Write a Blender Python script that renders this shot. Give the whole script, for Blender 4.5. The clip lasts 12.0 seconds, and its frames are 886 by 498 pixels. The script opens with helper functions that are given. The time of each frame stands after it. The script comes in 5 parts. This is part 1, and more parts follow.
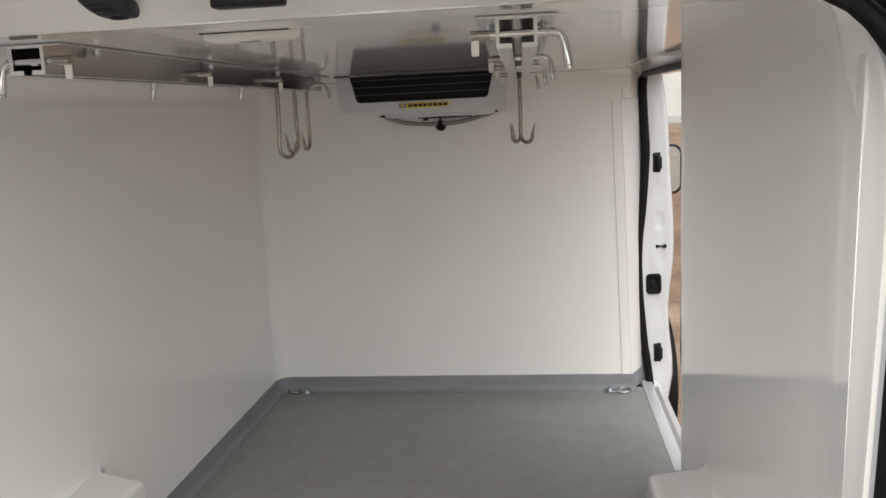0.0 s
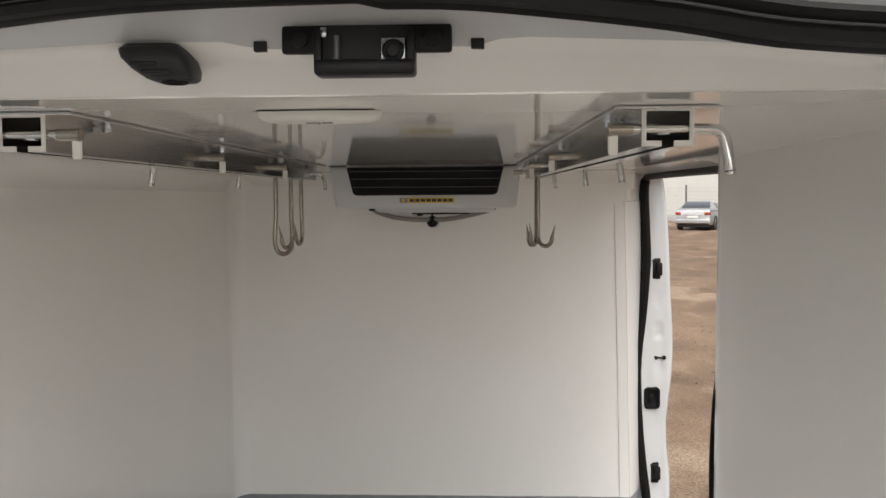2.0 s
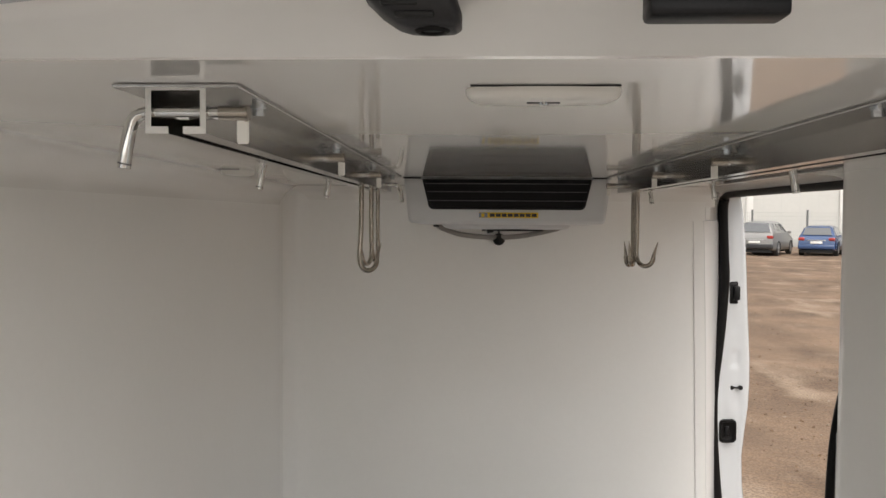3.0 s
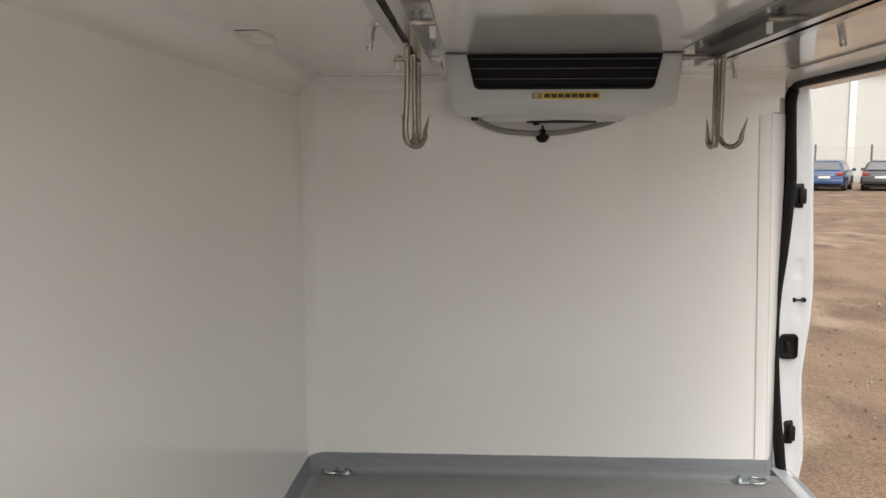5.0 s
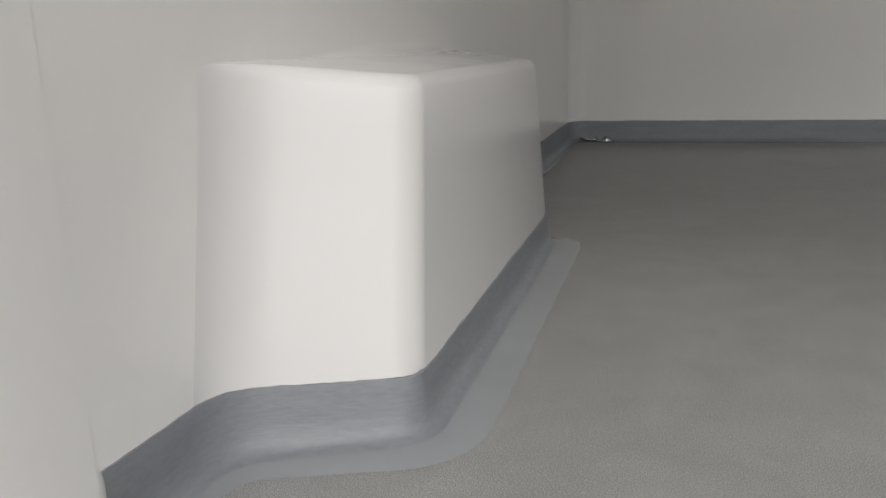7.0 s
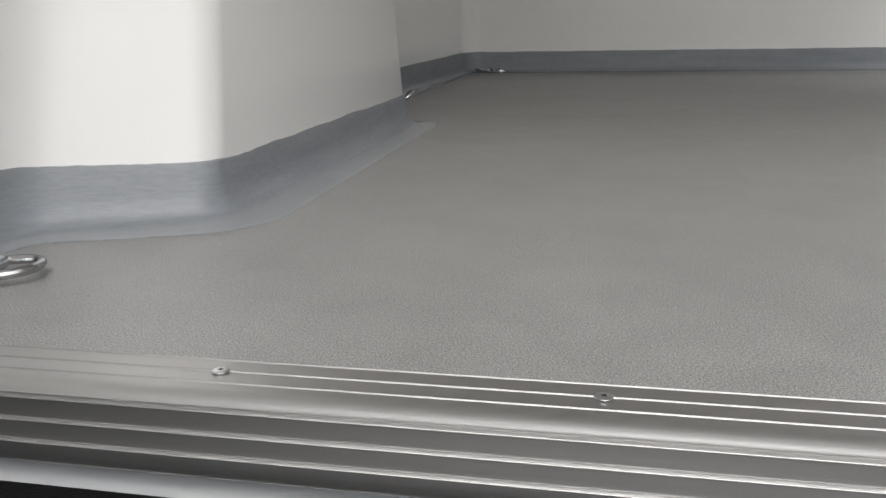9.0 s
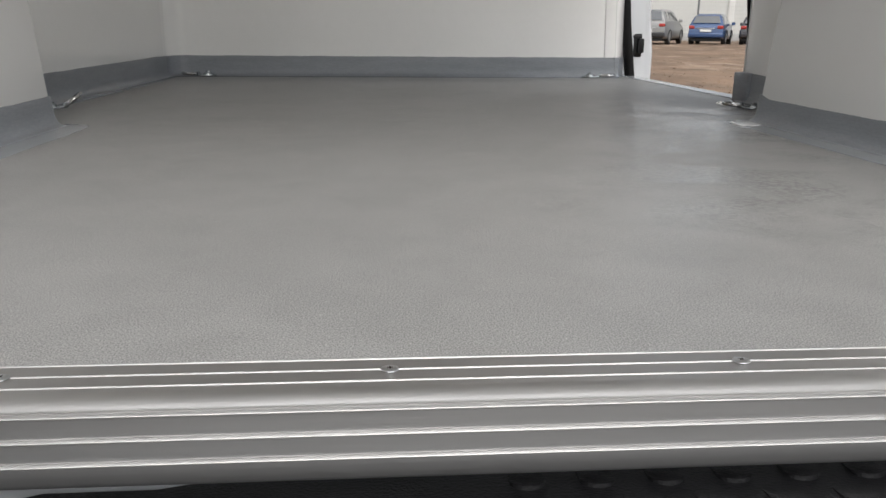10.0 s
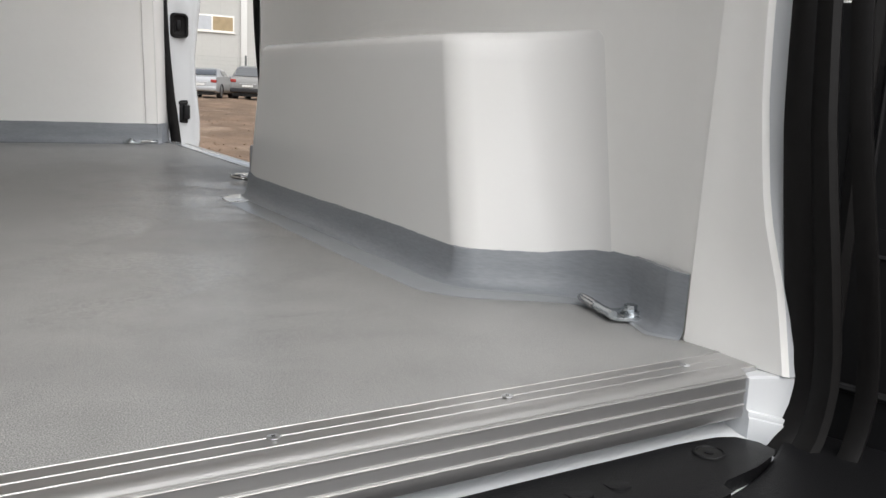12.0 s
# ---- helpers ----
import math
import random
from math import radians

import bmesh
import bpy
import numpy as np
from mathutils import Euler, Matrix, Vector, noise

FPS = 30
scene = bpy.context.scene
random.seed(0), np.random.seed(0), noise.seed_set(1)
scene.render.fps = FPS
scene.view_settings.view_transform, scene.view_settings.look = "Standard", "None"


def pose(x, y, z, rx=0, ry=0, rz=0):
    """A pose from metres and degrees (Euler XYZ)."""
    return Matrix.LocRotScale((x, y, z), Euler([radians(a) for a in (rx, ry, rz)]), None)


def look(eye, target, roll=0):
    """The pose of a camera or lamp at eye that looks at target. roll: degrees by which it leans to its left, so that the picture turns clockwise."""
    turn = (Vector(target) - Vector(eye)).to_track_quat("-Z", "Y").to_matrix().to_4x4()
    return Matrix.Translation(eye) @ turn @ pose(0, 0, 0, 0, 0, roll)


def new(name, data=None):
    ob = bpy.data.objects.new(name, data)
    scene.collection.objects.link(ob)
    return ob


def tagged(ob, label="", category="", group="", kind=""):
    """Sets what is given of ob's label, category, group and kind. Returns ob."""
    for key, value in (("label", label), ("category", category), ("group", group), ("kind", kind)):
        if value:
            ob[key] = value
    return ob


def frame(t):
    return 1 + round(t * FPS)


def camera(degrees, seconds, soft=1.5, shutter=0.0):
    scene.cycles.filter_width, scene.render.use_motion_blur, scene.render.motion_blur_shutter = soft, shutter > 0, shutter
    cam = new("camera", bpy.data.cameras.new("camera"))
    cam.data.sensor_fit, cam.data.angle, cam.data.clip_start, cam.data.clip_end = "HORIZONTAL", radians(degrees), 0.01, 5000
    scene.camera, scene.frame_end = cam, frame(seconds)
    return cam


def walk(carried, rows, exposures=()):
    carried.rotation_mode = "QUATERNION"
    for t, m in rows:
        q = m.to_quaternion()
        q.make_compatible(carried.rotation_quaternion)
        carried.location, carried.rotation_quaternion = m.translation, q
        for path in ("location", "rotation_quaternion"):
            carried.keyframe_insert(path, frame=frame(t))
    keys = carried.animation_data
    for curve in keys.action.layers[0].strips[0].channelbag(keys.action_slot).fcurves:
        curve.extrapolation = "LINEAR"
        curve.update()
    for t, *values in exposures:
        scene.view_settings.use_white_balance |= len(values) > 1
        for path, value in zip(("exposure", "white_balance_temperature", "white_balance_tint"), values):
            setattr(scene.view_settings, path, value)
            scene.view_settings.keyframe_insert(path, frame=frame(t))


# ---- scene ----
cam = camera(56.4, 12.0)
PATH = [
    (0, (0.383, -0.794, 1.152), (0.144, 1.162, 0.814), -2.8),
    (0.5, (0.324, -0.764, 1.175), (0.172, 1.215, 0.931), -1.7),
    (1, (0.256, -0.734, 1.178), (0.216, 1.256, 0.99), -1.0),
    (1.5, (0.206, -0.669, 1.171), (0.18, 1.322, 0.986), -0.5),
    (2, (0.166, -0.559, 1.173), (0.083, 1.435, 1.046), -0.4),
    (2.5, (0.086, -0.469, 1.175), (-0.027, 1.526, 1.101), 0.1),
    (2.7, (0.029, -0.44, 1.168), (-0.084, 1.555, 1.099), 0.2),
    (4.3, (-0.206, -0.197, 1.079), (-0.179, 1.798, 0.942), 0.8),
    (4.5, (-0.193, -0.186, 1.060), (-0.209, 1.809, 0.923), 0.5),
    (5, (-0.173, -0.134, 1.016), (-0.272, 1.852, 0.796), 0.0),
    (5.5, (-0.208, -0.152, 0.931), (-0.4495, 1.811, 0.6395), -1.0),
    (6, (-0.277, -0.22, 0.717), (-0.543, 1.725, 0.332), -1.4),
    (6.5, (-0.339, -0.249, 0.466), (-0.699, 1.656, -0.026), -1.9),
    (7, (-0.391, -0.254, 0.313), (-0.929, 1.612, -0.165), -1.7),
    (7.2, (-0.399, -0.258, 0.275), (-0.944, 1.61, -0.188), -1.3),
    (8.8, (-0.293, -0.3, 0.167), (-0.741, 1.577, -0.358), -0.8),
    (9, (-0.252, -0.31, 0.163), (-0.641, 1.579, -0.367), -1.1),
    (9.5, (-0.166, -0.329, 0.163), (-0.307, 1.593, -0.37), -0.5),
    (10, (-0.075, -0.336, 0.16), (0.082, 1.589, -0.359), 0.5),
    (10.5, (0.004, -0.35, 0.167), (0.511, 1.52, -0.33), 1.7),
    (11, (0.061, -0.368, 0.174), (0.802, 1.432, -0.283), 2.6),
    (11.2, (0.079, -0.377, 0.181), (0.9, 1.394, -0.252), 2.9),
    (11.5, (0.105, -0.395, 0.189), (1.025, 1.335, -0.211), 2.9),
    (12, (0.116, -0.42, 0.211), (1.136, 1.26, -0.158), 2.9),
]
walk(cam, [(t, look(eye, target, roll)) for t, eye, target, roll in PATH], [(0.0, 0.56, 6650, 8), (2.0, 0.50, 6700, 9), (4.5, 0.56, 6750, 10), (5.5, 0.65, 6700, 9), (6.0, 0.52, 6600, 9), (6.5, 0.15, 6500, 9), (7.2, -0.08, 6500, 10), (8.8, 0.02, 6450, 9), (9.5, 0.25, 6400, 9), (12.0, 0.27, 6380, 9)])

# ---- world, sun, exposure ----
world = bpy.data.worlds.new("overcast_sky")
scene.world = world
world.use_nodes = True
wn = world.node_tree
wn.nodes.clear()
sky = wn.nodes.new("ShaderNodeTexSky")
sky.sky_type = "NISHITA"
sky.sun_disc = False
sky.sun_elevation = radians(54)
sky.sun_rotation = radians(173.3)
sky.air_density, sky.dust_density, sky.ozone_density = 1.0, 6.0, 1.0
grey = wn.nodes.new("ShaderNodeHueSaturation")
grey.inputs["Saturation"].default_value = 0.30
bgn = wn.nodes.new("ShaderNodeBackground")
bgn.inputs["Strength"].default_value = 0.15
won = wn.nodes.new("ShaderNodeOutputWorld")
wn.links.new(sky.outputs[0], grey.inputs["Color"])
wn.links.new(grey.outputs[0], bgn.inputs["Color"])
wn.links.new(bgn.outputs[0], won.inputs["Surface"])

sun_data = bpy.data.lights.new("sun", "SUN")
sun_data.energy, sun_data.angle, sun_data.color = 1.4, radians(110), (1.0, 0.985, 0.965)
sun = new("sun", sun_data)
sun.matrix_world = look((0.7, -5.97, 8.3), (0, 0, 0))


# ---- materials ----
def material(name, colour, rough=0.5, metal=0.0, grain=0.0, grain_scale=200.0, stain=0.0, stain_scale=3.0, bump=0.0, bump_scale=300.0,
             rough_var=0.0, coat=0.0, stretch=(1, 1, 1), random_value=0.0, spec=0.5):
    m = bpy.data.materials.new(name)
    m.use_nodes = True
    nt = m.node_tree
    b = nt.nodes["Principled BSDF"]
    b.inputs["Base Color"].default_value = (*colour, 1)
    b.inputs["Roughness"].default_value = rough
    b.inputs["Metallic"].default_value = metal
    b.inputs["Specular IOR Level"].default_value = spec
    b.inputs["Coat Weight"].default_value = coat
    b.inputs["Coat Roughness"].default_value = 0.08
    tc = nt.nodes.new("ShaderNodeTexCoord")
    mp = nt.nodes.new("ShaderNodeMapping")
    mp.inputs["Scale"].default_value = stretch
    nt.links.new(tc.outputs["Object"], mp.inputs["Vector"])

    def noise_node(scale, detail=4):
        n = nt.nodes.new("ShaderNodeTexNoise")
        n.inputs["Scale"].default_value = scale
        n.inputs["Detail"].default_value = detail
        nt.links.new(mp.outputs[0], n.inputs["Vector"])
        return n.outputs["Fac"]

    value = None
    for amount, scale in ((grain, grain_scale), (stain, stain_scale)):
        if amount:
            r = nt.nodes.new("ShaderNodeMapRange")
            r.inputs["From Min"].default_value, r.inputs["From Max"].default_value = 0.3, 0.7
            r.inputs["To Min"].default_value, r.inputs["To Max"].default_value = 1 - amount, 1 + amount
            nt.links.new(noise_node(scale), r.inputs["Value"])
            if value is None:
                value = r.outputs[0]
            else:
                mul = nt.nodes.new("ShaderNodeMath")
                mul.operation = "MULTIPLY"
                nt.links.new(value, mul.inputs[0])
                nt.links.new(r.outputs[0], mul.inputs[1])
                value = mul.outputs[0]
    if value is not None:
        hsv = nt.nodes.new("ShaderNodeHueSaturation")
        hsv.inputs["Color"].default_value = (*colour, 1)
        nt.links.new(value, hsv.inputs["Value"])
        nt.links.new(hsv.outputs[0], b.inputs["Base Color"])
    if rough_var:
        r = nt.nodes.new("ShaderNodeMapRange")
        r.inputs["From Min"].default_value, r.inputs["From Max"].default_value = 0.1, 0.9
        r.inputs["To Min"].default_value, r.inputs["To Max"].default_value = max(0.02, rough - rough_var), min(1, rough + rough_var)
        nt.links.new(noise_node(stain_scale * 1.7, 1), r.inputs["Value"])
        nt.links.new(r.outputs[0], b.inputs["Roughness"])
    if bump:
        bn = nt.nodes.new("ShaderNodeBump")
        bn.inputs["Strength"].default_value = bump
        bn.inputs["Distance"].default_value = 0.002
        nt.links.new(noise_node(bump_scale, 3), bn.inputs["Height"])
        nt.links.new(bn.outputs[0], b.inputs["Normal"])
    return m


GEL = material("white_gelcoat", (0.915, 0.905, 0.88), 0.10, stain=0.012, stain_scale=2.2, bump=0.05, bump_scale=5, rough_var=0.03, grain=0.006, grain_scale=60)
# walls' gelcoat with a darker base colour, to offset strong light on the housings
GEL_DIM = material("white_gelcoat_darkened", (0.79, 0.784, 0.768), 0.12, stain=0.01, stain_scale=4, bump=0.05, bump_scale=9, rough_var=0.03)
CEIL = material("polished_white_ceiling", (0.90, 0.885, 0.855), 0.05, stain=0.01, stain_scale=2, bump=0.03, bump_scale=4, coat=0.6)
FLOOR = material("sanded_grey_epoxy", (0.27, 0.269, 0.262), 0.36, grain=0.7, grain_scale=1000, stain=0.05, stain_scale=2.6, bump=0.14, bump_scale=1150, spec=0.6)
BAND = material("grey_sealing_paint", (0.230, 0.244, 0.264), 0.40, stain=0.07, stain_scale=9, bump=0.24, bump_scale=48, rough_var=0.04, grain=0.07, grain_scale=90, stretch=(1, 1, 5))
TAPE = material("smooth_grey_sealing_strip", (0.290, 0.302, 0.317), 0.20, stain=0.04, stain_scale=12, bump=0.12, bump_scale=40)
ALU = material("anodised_aluminium", (0.60, 0.595, 0.59), 0.44, 1.0, grain=0.05, grain_scale=90, bump=0.05, bump_scale=400, stretch=(0.02, 1, 1), rough_var=0.04)
ALU_BRIGHT = material("bright_aluminium", (0.50, 0.50, 0.495), 0.5, 1.0, grain=0.03, grain_scale=100)
SCREW = material("bright_screw_zinc", (0.88, 0.89, 0.91), 0.30, 1.0)
ALU_RAIL = material("milled_aluminium", (0.50, 0.49, 0.475), 0.20, 1.0, grain=0.05, grain_scale=60, stretch=(1, 0.03, 1), rough_var=0.05)
ALU_CREST = material("aluminium_rib_crest", (0.46, 0.46, 0.455), 0.48, 1.0, grain=0.03, grain_scale=100)
ALU_CUT = material("saw_cut_aluminium", (0.78, 0.77, 0.74), 0.6, 0.5, grain=0.06, grain_scale=300, bump=0.1, bump_scale=500)
STEEL = material("polished_stainless_steel", (0.62, 0.61, 0.585), 0.14, 1.0, grain=0.05, grain_scale=60)
HOOK = material("stainless_hook_steel", (0.37, 0.335, 0.29), 0.26, 1.0, grain=0.08, grain_scale=80)
ZINC = material("zinc_plated_steel", (0.55, 0.58, 0.60), 0.24, 1.0, grain=0.12, grain_scale=120)
PAINT = material("white_body_paint", (0.60, 0.617, 0.634), 0.18, coat=0.5, stain=0.01, stain_scale=6, bump=0.02, bump_scale=40)
RUBBER = material("black_rubber", (0.007, 0.0065, 0.0065), 0.50, grain=0.15, grain_scale=90, bump=0.1, bump_scale=200, spec=0.18)
BLACK = material("black_plastic", (0.009, 0.009, 0.010), 0.40, grain=0.15, grain_scale=400, bump=0.08, bump_scale=500, spec=0.22)
BLACK_STEP = material("grained_black_plastic", (0.0055, 0.0055, 0.0062), 0.48, grain=0.25, grain_scale=300, stain=0.2, stain_scale=9, bump=0.35, bump_scale=600, spec=0.24)
CHARCOAL = material("charcoal_plastic", (0.022, 0.022, 0.024), 0.42, grain=0.12, grain_scale=400, bump=0.1, bump_scale=500, spec=0.35)
DOOR_BLACK = material("matt_black_door_lining", (0.006, 0.006, 0.0066), 0.55, grain=0.2, grain_scale=300, bump=0.1, bump_scale=400, spec=0.25)
DARK = material("black_void", (0.006, 0.006, 0.006), 0.6)
EVAP = material("light_grey_abs", (0.66, 0.665, 0.67), 0.38, bump=0.08, bump_scale=300, stain=0.01)
GRILLE = material("dark_grille_plastic", (0.012, 0.011, 0.012), 0.6, grain=0.1, grain_scale=60, spec=0.15)
GRILLE_EDGE = material("grey_vane_edge", (0.12, 0.115, 0.122), 0.35)
RING = material("worn_ring_steel", (0.50, 0.50, 0.50), 0.22, 1.0, grain=0.1, grain_scale=90)
YELLOW = material("yellow_sticker", (0.78, 0.52, 0.02), 0.35)
STICKER_BLACK = material("black_print", (0.02, 0.018, 0.012), 0.4)
STICKER_BLUE = material("grey_blue_print", (0.22, 0.27, 0.36), 0.4)
HOSE = material("grey_corrugated_hose", (0.30, 0.28, 0.26), 0.40, grain=0.1, grain_scale=200)
LAMP_WHITE = material("white_lamp_plastic", (0.82, 0.80, 0.75), 0.30)
CONCEAL = material("dark_underbody", (0.03, 0.03, 0.03), 0.8, grain=0.2, grain_scale=20)

# worn, slightly polished places on the floor
fnt = FLOOR.node_tree
fb = fnt.nodes["Principled BSDF"]
ftc = fnt.nodes.new("ShaderNodeTexCoord")


def floor_noise(scale, stretch, detail=5, swirl=0.6):
    mp = fnt.nodes.new("ShaderNodeMapping")
    mp.inputs["Scale"].default_value = stretch
    n = fnt.nodes.new("ShaderNodeTexNoise")
    n.inputs["Scale"].default_value, n.inputs["Detail"].default_value, n.inputs["Distortion"].default_value = scale, detail, swirl
    fnt.links.new(ftc.outputs["Object"], mp.inputs["Vector"])
    fnt.links.new(mp.outputs[0], n.inputs["Vector"])
    return n.outputs["Fac"]


def floor_range(value, a, b, c, d):
    r = fnt.nodes.new("ShaderNodeMapRange")
    for key, v in (("From Min", a), ("From Max", b), ("To Min", c), ("To Max", d)):
        r.inputs[key].default_value = v
    fnt.links.new(value, r.inputs["Value"])
    return r.outputs[0]


def floor_math(op, a, b):
    m = fnt.nodes.new("ShaderNodeMath")
    m.operation = op
    for i, v in ((0, a), (1, b)):
        if isinstance(v, float):
            m.inputs[i].default_value = v
        else:
            fnt.links.new(v, m.inputs[i])
    return m.outputs[0]


wear = None
for cx, cy, rx, ry in ((0.36, 0.68, 0.20, 0.26), (0.55, 1.25, 0.26, 0.40), (0.28, 0.38, 0.26, 0.24), (0.50, 0.98, 0.26, 0.36)):
    mp = fnt.nodes.new("ShaderNodeMapping")
    mp.inputs["Location"].default_value = (-cx / rx, -cy / ry, 0)
    mp.inputs["Scale"].default_value = (1 / rx, 1 / ry, 0)
    ln = fnt.nodes.new("ShaderNodeVectorMath")
    ln.operation = "LENGTH"
    fnt.links.new(ftc.outputs["Object"], mp.inputs["Vector"])
    fnt.links.new(mp.outputs[0], ln.inputs[0])
    one = floor_range(ln.outputs["Value"], 1.15, 0.1, 0.0, 1.0)
    wear = one if wear is None else floor_math("ADD", wear, one)
rub = wear
eddy = floor_range(floor_noise(4.5, (1.0, 2.0, 1), 1), 0.2, 0.8, 0.0, 1.0)
wear = floor_math("MULTIPLY", wear, eddy)
broad = floor_range(floor_noise(2.2, (1, 1.4, 1), 1), 0.1, 0.9, 0.44, 0.34)
fnt.links.new(floor_math("MAXIMUM", floor_math("SUBTRACT", broad, floor_math("MULTIPLY", wear, 0.06)), 0.31), fb.inputs["Roughness"])

# trodden places shine more, with ragged edges
ragged = floor_range(floor_noise(7.0, (1.0, 1.2, 1), 6), 0.40, 0.60, 0.15, 1.0)
fnt.links.new(floor_range(floor_math("MULTIPLY", rub, ragged), 0.0, 0.9, 0.5, 1.0), fb.inputs["Specular IOR Level"])
patches = floor_range(floor_noise(5.5, (1.0, 1.0, 1), 7, 1.6), 0.40, 0.70, 0.0, 1.0)
grit = floor_range(floor_noise(150, (1, 1, 1), 2), 0.38, 0.62, 0.25, 1.0)
film = floor_range(floor_math("MULTIPLY", floor_math("MULTIPLY", rub, patches), grit), 0.03, 0.65, 0.0, 1.0)
fnt.links.new(film, fb.inputs["Coat Weight"])
fb.inputs["Coat Roughness"].default_value = 0.17
if fb.inputs["Normal"].links:
    fnt.links.new(fb.inputs["Normal"].links[0].from_socket, fb.inputs["Coat Normal"])

# mottling and pale drag marks
tone = fb.inputs["Base Color"].links[0].from_node.inputs["Value"]
value = tone.links[0].from_socket
mottle = floor_range(floor_noise(16, (1, 1, 1), 3), 0.3, 0.7, 0.93, 1.07)
spots = floor_range(floor_noise(420, (1, 1, 1), 1), 0.60, 0.72, 1.0, 1.25)
fnt.links.new(floor_math("MULTIPLY", floor_math("MULTIPLY", value, mottle), spots), tone)


def part(name, bm, mat, parent=None, label="", smooth=True, angle=35):
    me = bpy.data.meshes.new(name)
    bmesh.ops.recalc_face_normals(bm, faces=bm.faces[:])
    limit = radians(angle)
    for f in bm.faces:
        f.smooth = smooth
    if smooth:
        for e in bm.edges:
            if len(e.link_faces) == 2 and e.calc_face_angle(0) > limit:
                e.smooth = False
    bm.to_mesh(me)
    bm.free()
    me.materials.append(mat)
    ob = new(name, me)
    if parent is not None:
        ob.parent = parent
    if label:
        ob["label"] = label
    return ob


def empty(name, at, label, category, group="", turn=0):
    ob = new(name)
    ob.empty_display_size = 0.05
    ob.matrix_basis = pose(*at, 0, 0, turn)
    return tagged(ob, label, category, group)


def add_box(bm, lo, hi, bevel=0.0, seg=2):
    lo, hi = Vector(lo), Vector(hi)
    r = bmesh.ops.create_cube(bm, size=1)
    for v in r["verts"]:
        v.co = Vector([(lo[i] + hi[i]) / 2 + v.co[i] * (hi[i] - lo[i]) for i in range(3)])
    if bevel:
        es = list({e for v in r["verts"] for e in v.link_edges})
        bmesh.ops.bevel(bm, geom=es, offset=bevel, segments=seg, profile=0.5, affect="EDGES")
    return bm


def box(lo, hi, bevel=0.0, seg=2):
    return add_box(bmesh.new(), lo, hi, bevel, seg)


def loft(bm, rings, closed=True, caps=False):
    rows = [[bm.verts.new(p) for p in ring] for ring in rings]
    n = len(rows[0])
    for a, b in zip(rows, rows[1:]):
        for i in range(n if closed else n - 1):
            j = (i + 1) % n
            bm.faces.new((a[i], a[j], b[j], b[i]))
    if caps:
        bm.faces.new(rows[0][::-1])
        bm.faces.new(rows[-1])
    return bm


def smooth_path(points, step=0.01, closed=False):
    pts = [Vector(p) for p in points]
    out = []
    n = len(pts)
    for i in range(n - 1):
        p0, p1, p2, p3 = pts[max(i - 1, 0)], pts[i], pts[i + 1], pts[min(i + 2, n - 1)]
        k = max(2, int((p2 - p1).length / step))
        for j in range(k):
            t = j / k
            out.append(0.5 * ((2 * p1) + (p2 - p0) * t + (2 * p0 - 5 * p1 + 4 * p2 - p3) * t * t + (3 * p1 - p0 - 3 * p2 + p3) * t ** 3))
    out.append(pts[-1])
    return out


def add_tube(bm, path, r, seg=10, caps=True, flat=1.0, up=None, taper=None):
    path = [Vector(p) for p in path]
    rings = []
    ref = Vector(up) if up else None
    side = None
    for i, p in enumerate(path):
        d = (path[min(i + 1, len(path) - 1)] - path[max(i - 1, 0)]).normalized()
        if ref is not None:
            s = d.cross(ref)
        elif side is None:
            s = d.cross(Vector((0, 0, 1)) if abs(d.z) < 0.9 else Vector((1, 0, 0)))
        else:
            s = side - d * side.dot(d)
        s.normalize()
        side = s
        u = s.cross(d)
        rr = r * (taper(i / max(1, len(path) - 1)) if taper else 1)
        rings.append([p + s * (rr * math.cos(a)) + u * (rr * flat * math.sin(a)) for a in [2 * math.pi * k / seg for k in range(seg)]])
    return loft(bm, rings, True, caps)


def tube(path, r, seg=10, **k):
    return add_tube(bmesh.new(), path, r, seg, **k)


def add_cyl(bm, a, b, r, seg=16, r2=None):
    a, b = Vector(a), Vector(b)
    d = (b - a).normalized()
    s = d.cross(Vector((0, 0, 1)) if abs(d.z) < 0.9 else Vector((1, 0, 0))).normalized()
    u = s.cross(d)
    r2 = r if r2 is None else r2
    rings = []
    for p, q in ((a, r), (b, r2)):
        rings.append([p + s * (q * math.cos(t)) + u * (q * math.sin(t)) for t in [2 * math.pi * k / seg for k in range(seg)]])
    return loft(bm, rings, True, True)


def cyl(a, b, r, seg=16, r2=None):
    return add_cyl(bmesh.new(), a, b, r, seg, r2)


def prism(poly, axis, lo, hi, bevel=0.0, seg=2):
    """A polygon in the two other axes, drawn out along axis."""
    bm = bmesh.new()

    def at(p, h):
        c = list(p)
        c.insert(axis, h)
        return c
    loft(bm, [[at(p, lo) for p in poly], [at(p, hi) for p in poly]], True, True)
    if bevel:
        bmesh.ops.bevel(bm, geom=bm.edges[:], offset=bevel, segments=seg, profile=0.5, affect="EDGES")
    return bm


def lerp_at(table, v):
    """Value at v in rising pairs."""
    for (a, x), (b, y) in zip(table, table[1:]):
        if v <= b:
            t = max(0, (v - a) / (b - a))
            return x + (y - x) * t
    return table[-1][1]


# ---- the load space: plan ----
X_LEFT, Y_BACK, Z_TOP, GROUND = -0.732, 2.44, 1.263, -0.56


def x_right(y):
    return lerp_at([(0.0, 0.684), (0.086, 0.687), (0.180, 0.7155), (0.26, 0.7165), (0.8, 0.742), (1.54, 0.764), (2.5, 0.79)], y)


def structure(name, bm, mat, label, smooth=True):
    return tagged(part(name, bm, mat, None, label, smooth), kind="structure")


